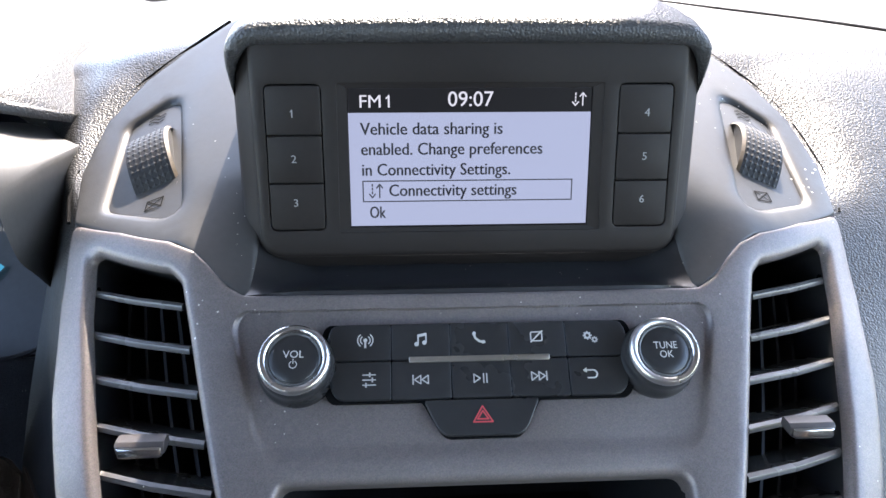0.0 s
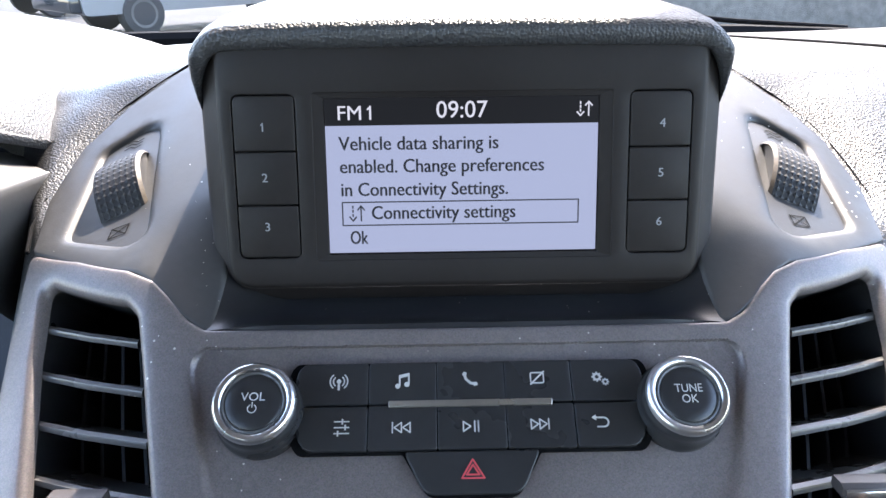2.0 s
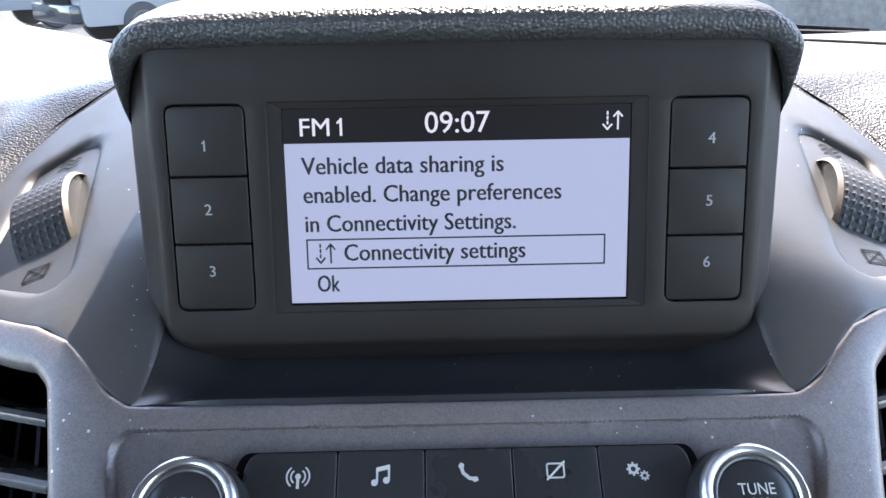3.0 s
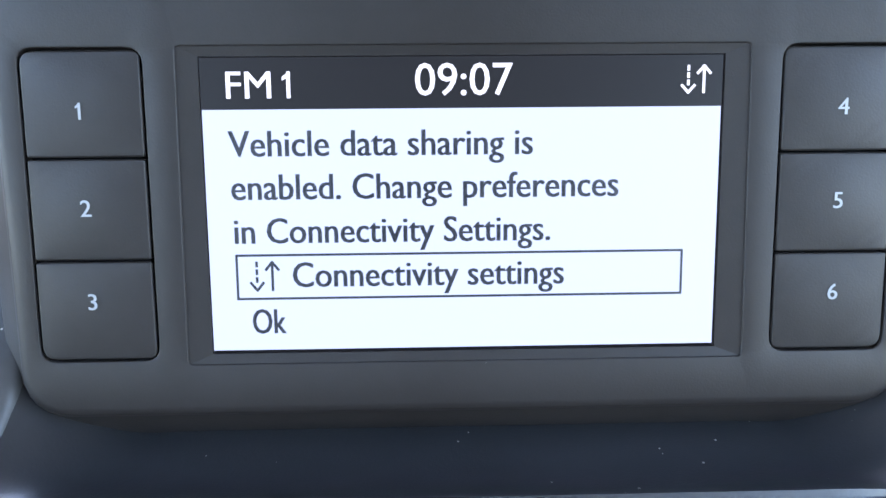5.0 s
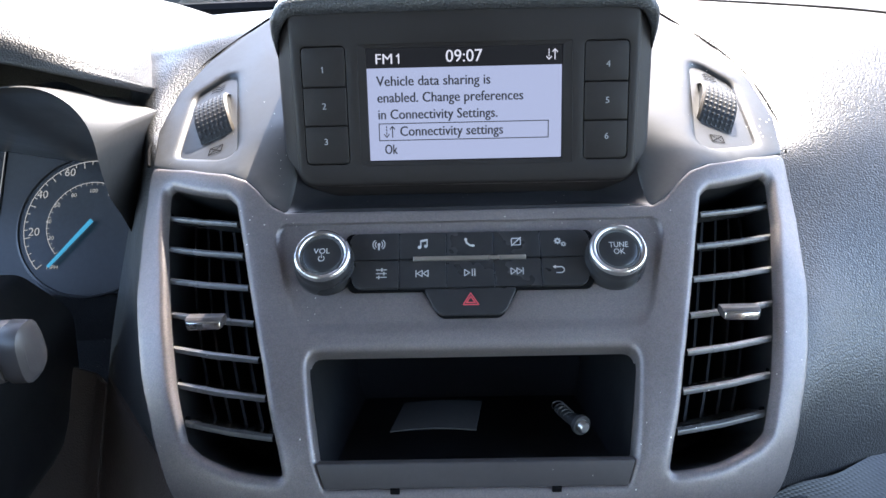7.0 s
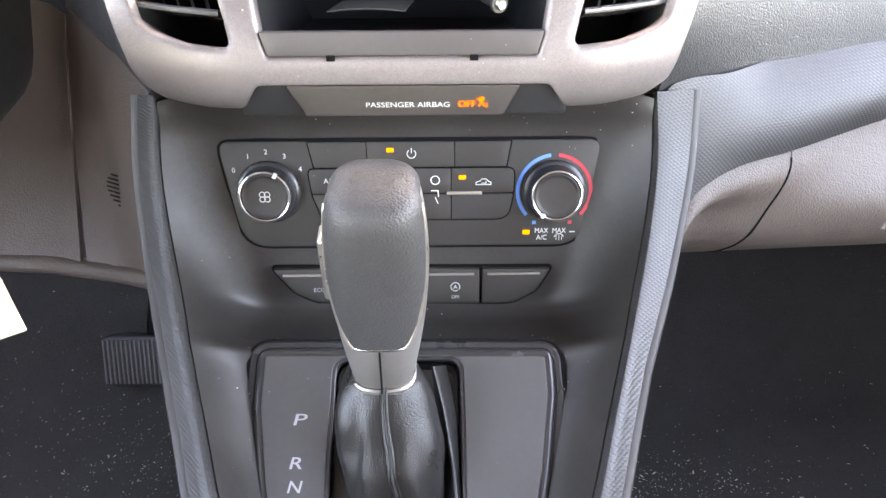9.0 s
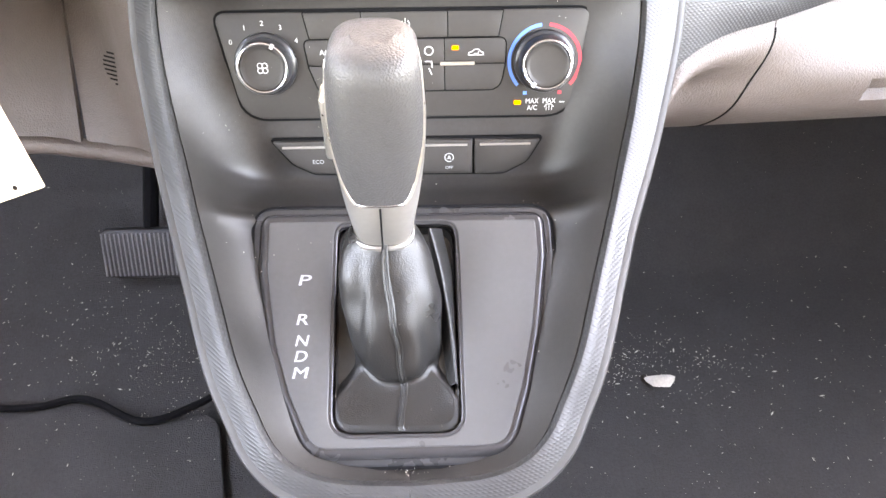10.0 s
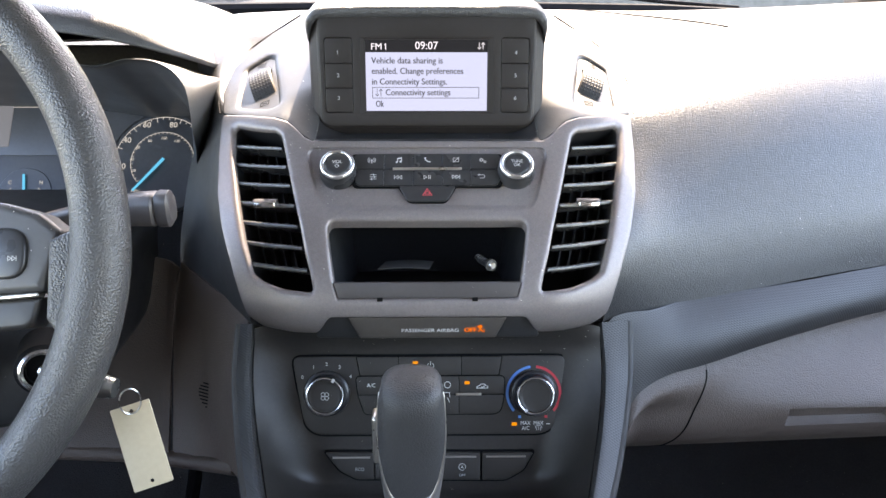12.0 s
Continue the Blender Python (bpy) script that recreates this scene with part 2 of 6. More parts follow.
def grid(f, nu, nv, thickness=0.0):
    bm = bmesh.new()
    vs = [[bm.verts.new(f(i / nu, j / nv)) for j in range(nv + 1)] for i in range(nu + 1)]
    for i in range(nu):
        for j in range(nv):
            bm.faces.new((vs[i][j], vs[i + 1][j], vs[i + 1][j + 1], vs[i][j + 1]))
    if thickness:
        bmesh.ops.recalc_face_normals(bm, faces=bm.faces[:])
        bmesh.ops.solidify(bm, geom=bm.faces[:], thickness=thickness)
    return bm


def thicken(bm, d):
    bmesh.ops.recalc_face_normals(bm, faces=bm.faces[:])
    bmesh.ops.solidify(bm, geom=bm.faces[:], thickness=d)
    return bm


def tube_rings(rings, closed=False, caps=True):
    bm = bmesh.new()
    vs = [[bm.verts.new(p) for p in r] for r in rings]
    n = len(vs[0])
    pairs = list(zip(vs, vs[1:])) + ([(vs[-1], vs[0])] if closed else [])
    for a, b in pairs:
        for i in range(n):
            bm.faces.new((a[i], a[(i + 1) % n], b[(i + 1) % n], b[i]))
    if caps and not closed:
        bm.faces.new(vs[0][::-1])
        bm.faces.new(vs[-1])
    return bm


def wire(points, r, n=8, closed=False):
    """A round bar along points."""
    pts = [Vector(p) for p in points]
    rings = []
    up = Vector((0.13, 0.27, 0.95)).normalized()
    m = len(pts)
    for i, p in enumerate(pts):
        a, b = (pts[(i - 1) % m], pts[(i + 1) % m]) if closed else (pts[max(i - 1, 0)], pts[min(i + 1, m - 1)])
        d = (b - a).normalized()
        s = d.cross(up).normalized()
        q = s.cross(d)
        rr = r(i / (m - 1)) if callable(r) else r
        rings.append([p + (s * math.cos(k * math.tau / n) + q * math.sin(k * math.tau / n)) * rr for k in range(n)])
    return tube_rings(rings, closed)


def turned(P, u, v, profile, n=48, squash=1.0):
    """A round thing turned about the chart's normal at (u, v). profile: (radius, height) from base to centre of top."""
    bm = bmesh.new()
    last = None
    for r, h in profile:
        if r < 1e-6:
            c = bm.verts.new(P(u, v, h))
            for k in range(n):
                bm.faces.new((last[k], last[(k + 1) % n], c))
            continue
        ring = [bm.verts.new(P(u + r * math.cos(k * math.tau / n), v + r * squash * math.sin(k * math.tau / n), h)) for k in range(n)]
        if last:
            for k in range(n):
                bm.faces.new((last[k], last[(k + 1) % n], ring[(k + 1) % n], ring[k]))
        last = ring
    return bm


def rounded(points, r, n=5):
    """A polygon with rounded corners; r is one radius or one a corner."""
    out = []
    m = len(points)
    for i in range(m):
        p = np.array(points[i], float)
        a, b = np.array(points[i - 1], float), np.array(points[(i + 1) % m], float)
        rr = r[i] if isinstance(r, (list, tuple)) else r
        da, db = (a - p), (b - p)
        la, lb = np.linalg.norm(da), np.linalg.norm(db)
        da, db = da / la, db / lb
        cosv = max(-1, min(1, float(da @ db)))
        half = math.acos(cosv) / 2
        if rr <= 0 or half > 1.54:
            out.append(tuple(p))
            continue
        t = min(rr / math.tan(half), la * 0.48, lb * 0.48)
        s, e = p + da * t, p + db * t
        for k in range(n + 1):
            f = k / n
            q = (1 - f) ** 2 * s + 2 * f * (1 - f) * p + f * f * e
            out.append(tuple(q))
    return out


def area2(loop):
    return sum(a[0] * b[1] - b[0] * a[1] for a, b in zip(loop, loop[1:] + loop[:1]))


def dense(loop, step):
    out = []
    for a, b in zip(loop, loop[1:] + loop[:1]):
        d = math.dist(a, b)
        if d < 1e-7:
            continue
        k = max(1, int(math.ceil(d / step)))
        for i in range(k):
            f = i / k
            out.append((a[0] + (b[0] - a[0]) * f, a[1] + (b[1] - a[1]) * f))
    return out


def shift(loop, d):
    """The loop moved to its left by d."""
    out = []
    m = len(loop)
    for i in range(m):
        a, p, b = loop[i - 1], loop[i], loop[(i + 1) % m]
        n1 = np.array((-(p[1] - a[1]), p[0] - a[0]))
        n2 = np.array((-(b[1] - p[1]), b[0] - p[0]))
        n1 = n1 / (np.linalg.norm(n1) + 1e-12)
        n2 = n2 / (np.linalg.norm(n2) + 1e-12)
        s = n1 + n2
        s = s / max(float(s @ n1), 0.35)
        if np.linalg.norm(s) > 2.2:
            s = s / np.linalg.norm(s) * 2.2
        out.append((p[0] + d * s[0], p[1] + d * s[1]))
    return out


def inside(p, loop):
    c = False
    for (ax, ay), (bx, by) in zip(loop, loop[1:] + loop[:1]):
        if (ay > p[1]) != (by > p[1]) and p[0] < (bx - ax) * (p[1] - ay) / (by - ay) + ax:
            c = not c
    return c


def plate(P, outline, holes=(), r=0.0006, depth=0.002, step=None, hole_r=None, hole_depth=None, w=0.0, bend=3, extra=()):
    """A moulded plate on a chart: rounded rims, walls of the given depth, openings that go through."""
    from mathutils.geometry import delaunay_2d_cdt
    st = step or 0.004
    outer = dense(list(outline), st)
    if area2(outer) < 0:
        outer = outer[::-1]
    loops = [(outer, r, depth)]
    for n_, h in enumerate(holes):
        h = dense(list(h), st)
        if area2(h) > 0:
            h = h[::-1]
        loops.append((h, r if hole_r is None else hole_r, depth if hole_depth is None else (hole_depth[n_] if isinstance(hole_depth, tuple) else hole_depth)))
    tops = [shift(l, rr) for l, rr, _ in loops]
    verts, edges = [], []
    for l in tops:
        k = len(verts)
        verts += [Vector(p) for p in l]
        edges += [(k + i, k + (i + 1) % len(l)) for i in range(len(l))]
    if step:
        us, vs_ = [p[0] for p in outer], [p[1] for p in outer]
        edge_pts = np.array([tuple(p) for p in verts])
        a = min(us)
        while a < max(us):
            b = min(vs_)
            while b < max(vs_):
                p = (a + 0.21 * step * math.sin(b * 7000), b)
                if inside(p, tops[0]) and not any(inside(p, t) for t in tops[1:]) and np.min(np.sum((edge_pts - p) ** 2, 1)) > (0.55 * step) ** 2:
                    verts.append(Vector(p))
                b += step
            a += step
    for p in extra:
        if inside(p, tops[0]) and not any(inside(p, t) for t in tops[1:]):
            verts.append(Vector(p))
    res = delaunay_2d_cdt(verts, edges, [], 1, 1e-7)
    bm = bmesh.new()
    bv = [bm.verts.new(P(q[0], q[1], w)) for q in res[0]]
    for f in res[2]:
        m = sum((res[0][i] for i in f), Vector((0, 0))) / len(f)
        if not inside(m, tops[0]) or any(inside(m, t) for t in tops[1:]):
            continue
        try:
            bm.faces.new([bv[i] for i in f])
        except ValueError:
            pass
    for (l, rr, dd), top in zip(loops, tops):
        prev = None
        levels = [(rr * (1 - math.sin(k / bend * math.pi / 2)), -rr * (1 - math.cos(k / bend * math.pi / 2))) for k in range(bend + 1)] if rr > 0 else [(0, 0)]
        levels.append((0, -dd))
        for off, h in levels:
            ring = [bm.verts.new(P(q[0], q[1], w + h)) for q in (shift(l, off) if off > 0 else l)]
            if prev:
                for i in range(len(ring)):
                    j = (i + 1) % len(ring)
                    bm.faces.new((prev[i], prev[j], ring[j], ring[i]))
            prev = ring
    bmesh.ops.remove_doubles(bm, verts=bm.verts[:], dist=2e-6)
    return bm


def backing(P, outline, w, step=0.02):
    bm = bmesh.new()
    bm.faces.new([bm.verts.new(P(a, b, w)) for a, b in outline])
    bmesh.ops.triangulate(bm, faces=bm.faces[:])
    return bm


def box_loop(u0, v0, u1, v1):
    return [(u0, v0), (u1, v0), (u1, v1), (u0, v1)]


def block(x0, y0, z0, x1, y1, z1, bevel=0.0, seg=2):
    bm = bmesh.new()
    bmesh.ops.create_cube(bm, size=1)
    for v in bm.verts:
        v.co = Vector(((x0 + x1) / 2 + v.co.x * (x1 - x0), (y0 + y1) / 2 + v.co.y * (y1 - y0), (z0 + z1) / 2 + v.co.z * (z1 - z0)))
    if bevel:
        bmesh.ops.bevel(bm, geom=bm.edges[:], offset=bevel, segments=seg, affect="EDGES", profile=0.5)
    return bm


# flat drawings: strokes and fills in chart units
def stroke(points, wd, closed=False):
    pts = [np.array(p, float) for p in points]
    quads = []
    segs = list(zip(pts, pts[1:])) + ([(pts[-1], pts[0])] if closed else [])
    for a, b in segs:
        d = b - a
        l = np.linalg.norm(d)
        if l < 1e-9:
            continue
        d = d / l
        n = np.array((-d[1], d[0])) * wd / 2
        e = d * wd * 0.3
        quads.append([a - e + n, a - e - n, b + e - n, b + e + n])
    return quads


def arc(cx, cy, r, a0, a1, n=14, ry=None):
    return [(cx + r * math.cos(radians(a0 + (a1 - a0) * i / n)), cy + (ry or r) * math.sin(radians(a0 + (a1 - a0) * i / n))) for i in range(n + 1)]


def drawing(name, polys, P, material, parent, u=0.0, v=0.0, s=1.0, w=0.00015, label=""):
    bm = bmesh.new()
    for k, q in enumerate(polys):
        if len(q) > 2:
            bm.faces.new([bm.verts.new(P(u + s * a, v + s * b, w + 0.000004 * (k % 5))) for a, b in q])
    return part(name, bm, material, parent, label)


GLYPHS = {}


def glyphs(body):
    if body not in GLYPHS:
        c = bpy.data.curves.new("letters", "FONT")
        c.body, c.size, c.resolution_u = body, 1.0, 3
        ob = bpy.data.objects.new("letters", c)
        me = ob.to_mesh()
        vs = [(v.co.x, v.co.y) for v in me.vertices]
        fs = [tuple(p.vertices) for p in me.polygons]
        ob.to_mesh_clear()
        bpy.data.objects.remove(ob)
        bpy.data.curves.remove(c)
        GLYPHS[body] = (vs, fs)
    return GLYPHS[body]


CAP = max(p[1] for p in glyphs("H")[0])


def letters(name, body, P, u, v, h, material, parent, width=None, align="C", w=0.00015, lean=0.0, bold=0.0, label=""):
    """Lettering of cap height h whose left end, or middle, stands at (u, v) (v: the middle of the capitals)."""
    vs, fs = glyphs(body)
    x0, x1 = min(p[0] for p in vs), max(p[0] for p in vs)
    s = h / CAP
    sx = width / (x1 - x0) if width else s
    off = u - (x0 + x1) / 2 * sx if align == "C" else u - x0 * sx
    bm = bmesh.new()
    for dx in ((-bold, bold) if bold else (0,)):
        bv = [bm.verts.new(P(off + sx * a + lean * s * b + dx, v + s * (b - CAP / 2), w + dx * 0.01)) for a, b in vs]
        for f in fs:
            try:
                bm.faces.new([bv[i] for i in f])
            except ValueError:
                pass
    return part(name, bm, material, parent, label)

# ---- charts: the faces of the dash on which things sit ----
PROFILE_Z = [1.12, 1.185, 1.190, 1.195, 1.200, 1.205, 1.2125, 1.22, 1.2345, 1.25, 1.269, 1.2825, 1.301, 1.3225, 1.36]
PROFILE_Y = [.24, .189, .1830, .1785, .1752, .1732, .1720, .173, .1785, .190, .211, .229, .2525, .277, .318]
FINE_Z = np.linspace(1.12, 1.36, 121)
FINE_Y = np.interp(FINE_Z, PROFILE_Z, PROFILE_Y)
for _ in range(6):
    FINE_Y[1:-1] = (FINE_Y[:-2] + 2 * FINE_Y[1:-1] + FINE_Y[2:]) / 4


def sunk(u, v):
    """Distance inside (positive) of the sunk field round the radio keys."""
    half = 0.0802 + (v - 1.2765) / 0.0265 * 0.0112
    q = (abs(u) * .0858 / half - .0858 + .007, abs(v - 1.2918) - .0168 + .007)
    return .007 - math.hypot(max(q[0], 0), max(q[1], 0)) - min(max(q[0], q[1]), 0)


def radio_base(u, v):
    y = float(np.interp(v, FINE_Z, FINE_Y)) + 5 * max(abs(u) - 0.08, 0) ** 2
    k = max(0.0, min(1.0, (sunk(u, v) + 0.0010) / 0.0020))
    return Vector((u, y + 0.0034 * k * k * (3 - 2 * k), v))


def RADIO(u, v, w=0.0):
    p = radio_base(u, v)
    if w == 0:
        return p
    slope = (np.interp(v + .004, FINE_Z, FINE_Y) - np.interp(v - .004, FINE_Z, FINE_Y)) / 0.008
    side = 10 * max(abs(u) - 0.08, 0) * (1 if u > 0 else -1)
    return p + Vector((side, -1, slope)).normalized() * w


def POD_CHART(u, v, w=0.0):
    s = 1 if u > 0 else -1
    z = 1.325 + 0.38 * (v - 0.287) - 0.279 * (abs(u) - 0.118)
    e = max(0.0, min(1.25, (0.1185 - abs(u)) / 0.028))
    f = max(0.0, min(1.0, (0.325 - v) / 0.050))
    z -= 0.0125 * e ** 1.4 * f * f * (3 - 2 * f)
    return Vector((u, v, z)) + Vector((0.279 * s, -0.38, 1)).normalized() * w


DISPLAY = flat_chart((0, .3, 1.375), (0, .2, 1))
CLIM = flat_chart((0, .1646, 1.0815), (0, .42, 1))
SHIFT = flat_chart((0, .0834, 1.0626), (0, .909, .416))
CLUSTER = flat_chart((-.285, .397, 1.228), (0, .617, .787))
WHEEL = flat_chart((-.3705, .09, 1.300), (0, .469, .883))
AIRBAG = flat_chart((0, .1760, 1.1985), (0, -0.06, 1))

# ---- setting: floor, walls, roof, windscreen, outside ----
def floor_f(a, b):
    x, y = -0.75 + 1.5 * a, -1.3 + 2.1 * b
    z = 0.66
    if y > 0.42:
        z += (y - 0.42) * 0.75
    z += 0.004 * noise.noise(Vector((x * 9, y * 9, 0)))
    return (x, y, z)


solid("floor", grid(floor_f, 60, 70, 0.02), CARPET, "black felt carpet floor strewn with pale grit", "floor", "structure")
solid("ground", grid(lambda a, b: (-300 + 600 * a, -300 + 600 * b, 0), 4, 4, 0.05), ASPHALT, "grey asphalt yard around the parked van", "ground", "structure")
# unseen roof; its stepped front edge is added to keep sun off the console
solid("ceiling", grid(lambda a, b: (-.72 + 1.44 * a, -1.3 + (1.99 + .07 * min(1.0, max(0.0, (abs(1.44 * a - .72) - .155) / .03))) * b, 1.93 - 0.07 * b * b - 0.05 * (2 * a - 1) ** 2), 72, 12, 0.03), CREAM, "unseen pale grey headliner, front edge cut to shape the sunlight", "ceiling", "structure")
for sx, nm in ((-1, "wall_left"), (1, "wall_right")):
    # unseen side walls, made lighter so they bounce light onto the lower dash
    solid(nm, block(sx * .72, -1.3, 0.45, sx * .80, 0.95, 1.26, 0.01), BOUNCEWALL, "unseen warm grey door panel, toned to bounce light inward", "wall", "structure")
    solid("pillar", wire([(sx * .76, 1.05, 1.28), (sx * .73, .90, 1.58), (sx * .68, .74, 1.84)], .045, 8), LOWER, "dark grey windscreen pillar of the van", "pillar", "structure")
# unseen wall, added up to roof height to block skylight from the rear
solid("wall_back", block(-.8, -1.36, .45, .8, -1.3, 1.96), LOWER, "unseen plain grey wall shutting out light from behind", "wall", "structure")
solid("firewall", grid(lambda a, b: (-.8 + 1.6 * a, .80 + .02 * b, .60 + .70 * b), 4, 4, 0.02), CARPET, "black felt covered firewall under the dash", "wall", "structure")


def screen_pane(a, b):
    x = (-.76 + 1.52 * a) * (1 - .14 * b)
    return (x, 1.10 - .34 * b - .10 * (2 * a - 1) ** 2, 1.31 + .54 * b)


pane = solid("windscreen", grid(screen_pane, 10, 8, 0.004), GLASS, "clear raked windscreen glass with light dust", "windscreen", "structure")
pane.visible_shadow = False
solid("trim", wire([(-.74, .99, 1.312), (-.4, 1.05, 1.322), (0, 1.075, 1.325), (.4, 1.05, 1.322), (.74, .99, 1.312)], .012, 8), GAP, "black rubber seal along the windscreen foot", "trim", "structure")


def far_wall(a, b):
    return (-1.4 + 60 * a, 13.3 + 0.25 * (1 if int(a * 60) % 8 == 0 else 0), 7 * b)


solid("backdrop", grid(far_wall, 60, 6, 0.3), CONCRETE, "grey brown stained concrete wall across the yard", "wall", "structure")


def pickup(x, y, turn, label):
    t = thing("pickup_truck", label, "truck", (x, y, 0))
    rot = Matrix.Translation((x, y, 0)) @ Matrix.Rotation(radians(turn), 4, "Z")

    def put(name, bm, m, parent, lab=""):
        bmesh.ops.transform(bm, matrix=rot, verts=bm.verts[:])
        return part(name, bm, m, parent, lab)
    prof = [(-2.75, .40), (-2.8, .95), (-2.65, 1.12), (-1.5, 1.2), (-.95, 1.85), (.75, 1.88), (1.0, 1.25), (2.75, 1.22), (2.8, .45)]
    rings = [[Vector((a, s, b)) for a, b in rounded(prof, .1, 3)] for s in (-.95, -.9, .9, .95)]
    put("body", tube_rings(rings), CARWHITE, t)
    for s in (-1, 1):
        put("side_window", tube_rings([[Vector((a, s * d, b)) for a, b in rounded([(-1.25, 1.25), (-.85, 1.75), (.65, 1.78), (.75, 1.25)], .06, 3)] for d in (.93, .965)]), CARGLASS, t, "dark side glass")
        for wx in (-1.75, 1.75):
            w = put("wheel", tube_rings([[Vector((wx + r * math.cos(k * math.tau / 28), s * d, .39 + r * math.sin(k * math.tau / 28))) for k in range(28)] for r, d in ((.30, .72), (.385, .74), (.39, .9), (.36, .985), (.25, .985))]), TYRE, t, "black tyre")
            put("rim", tube_rings([[Vector((wx + r * math.cos(k * math.tau / 20), s * d, .39 + r * math.sin(k * math.tau / 20))) for k in range(20)] for r, d in ((.25, .95), (.24, .99), (.07, .97))]), POD, w, "grey alloy rim")
    put("bumper", block(-2.95, -.9, .45, -2.7, .9, .75, .05), CARGLASS, t, "dark front bumper")
    put("grille", block(-2.84, -.6, .75, -2.72, .6, 1.05, .02), GAP, t, "black grille")
    for s in (-.75, .75):
        put("headlight", block(-2.84, s - .17, .85, -2.65, s + .17, 1.05, .03), STEEL, t, "clear headlight")
    return t


pickup(-4.35, 15.6, 44, "white pickup truck parked on the asphalt yard")
pickup(-10.4, 17.5, 44, "second white pickup truck parked further off")

# ---- dashboard shell ----
dash = thing("dashboard", "dark grey soft grained van dashboard with silver pods", "dashboard", (0, .5, 1.2))
K0 = [(.05, 1.05, 1.322), (.07, .80, 1.352), (.09, .60, 1.372), (.128, .452, 1.3815), (.1615, .419, 1.3635), (.1745, .388, 1.350), (.1765, .352, 1.336), (.1735, .319, 1.3245), (.1715, .2875, 1.2985), (.1675, .2565, 1.2755), (.159, .2285, 1.257), (.149, .207, 1.239), (.1415, .1985, 1.217), (.1395, .2015, 1.187)]
for k_, (u_, v_) in enumerate(((.1290, .4430), (.1612, .4135), (.1745, .3853), (.1769, .3503), (.1712, .3190))):
    K0[3 + k_] = (u_ - .0035, v_ - .0015, 1.325 + .38 * (v_ - .287) - .279 * (u_ - .118) - .0012)
K0[2], K0[3] = (.112, .500, 1.3765), (.1262, .4462, 1.3795)
K0[8:14] = [(x - .0045, y + .002, z) for x, y, z in K0[8:14]]
K1 = [(.16, 1.05, 1.322), (.17, .80, 1.352), (.18, .62, 1.366), (.20, .47, 1.374), (.215, .43, 1.367), (.222, .395, 1.354), (.225, .36, 1.339), (.225, .33, 1.323), (.225, .305, 1.302), (.224, .283, 1.279), (.222, .264, 1.257), (.22, .25, 1.237), (.218, .241, 1.213), (.216, .236, 1.1875)]
K2 = [(.38, 1.04, 1.322), (.39, .80, 1.352), (.40, .64, 1.364), (.41, .50, 1.372), (.42, .455, 1.367), (.42, .42, 1.355), (.42, .39, 1.340), (.42, .365, 1.322), (.42, .345, 1.302), (.42, .328, 1.280), (.42, .312, 1.258), (.42, .30, 1.239), (.42, .293, 1.217), (.42, .29, 1.197)]
K3 = [(.78, p[1] + (.07 if p[1] < .9 else -.08), p[2] + .010) for p in K2]
L0 = [(-x, y, z) for x, y, z in K0]
L1 = [(-.27, 1.05, 1.318), (-.27, .80, 1.345), (-.265, .63, 1.350), (-.235, .47, 1.358), (-.220, .43, 1.350), (-.209, .398, 1.3400), (-.203, .382, 1.328), (-.203, .38, 1.312), (-.213, .395, 1.29), (-.224, .405, 1.268), (-.231, .405, 1.25), (-.234, .39, 1.228), (-.232, .355, 1.2), (-.2253, .319, 1.1785)]
part("passenger_pad", thicken(loft([K0, K1, K2, K3], 90, 60), 0.004), PAD, dash, "grained pad with strewn dust in the sun")
part("driver_band", thicken(loft([L0, [tuple(.55 * np.array(a) + .45 * np.array(b) + (0, -.001, .0065 if 3 < k_ < 11 else .002)) for k_, (a, b) in enumerate(zip(L0, L1))], L1], 90, 16), 0.004), PAD, dash, "narrow grained band")


def top_f(a, b):
    y = .425 + .625 * b
    half = float(np.interp(y, [.40, .452, .60, .80, 1.05], [.136, .131, .094, .074, .055]))
    x = half * (2 * a - 1)
    z = float(np.interp(y, [.40, .452, .6, .8, 1.05], [1.362, 1.377, 1.370, 1.350, 1.320]))
    return (x, y, z + .027 * math.exp(-((y - .6) / .11) ** 2) * (1 - (x / half) ** 2))


part("top_panel", grid(top_f, 24, 30, 0.003), PAD, dash, "raised centre of the dash top")
LIP = [(-.190, .388, 1.3455), (-.203, .358, 1.358), (-.226, .340, 1.369), (-.258, .332, 1.3785), (-.304, .330, 1.386), (-.36, .328, 1.391), (-.45, .332, 1.390), (-.58, .38, 1.355), (-.66, .45, 1.30)]
REAR = [(-.236, .60, 1.3525), (-.250, .61, 1.3600), (-.268, .62, 1.3720), (-.290, .63, 1.382), (-.325, .64, 1.389), (-.38, .64, 1.391), (-.46, .64, 1.388), (-.58, .64, 1.35), (-.66, .64, 1.30)]
curves = []
for n_, ((x, y, z), (bx, by, bz)) in enumerate(zip(LIP, REAR)):
    full = (.22, .62, .88, 1)[min(n_, 3)]
    sec = [(x - .004, y + .07, z - .006), (x - .001, y + .030, z - .003), (x, y + .005, z - .0005), (x, y + .0002, z + .0012), (x, y + .0012, z + .0048)]
    for d_, h_ in ((.0042, .0098), (.0095, .0142), (.022, .0185), (.045, .0222), (.075, .0240), (.115, .0235), (.160, .0190), (.205, .0110)):
        g_ = d_ / (by - y)
        sec.append((x + (bx - x) * g_, y + d_, z + (bz - z) * g_ + h_ * full))
    curves.append(sec + [(bx, by, bz), (bx - .002, .72, bz - .014), (bx - .002, .80, bz - .030), (bx - .004, 1.0, 1.306)])
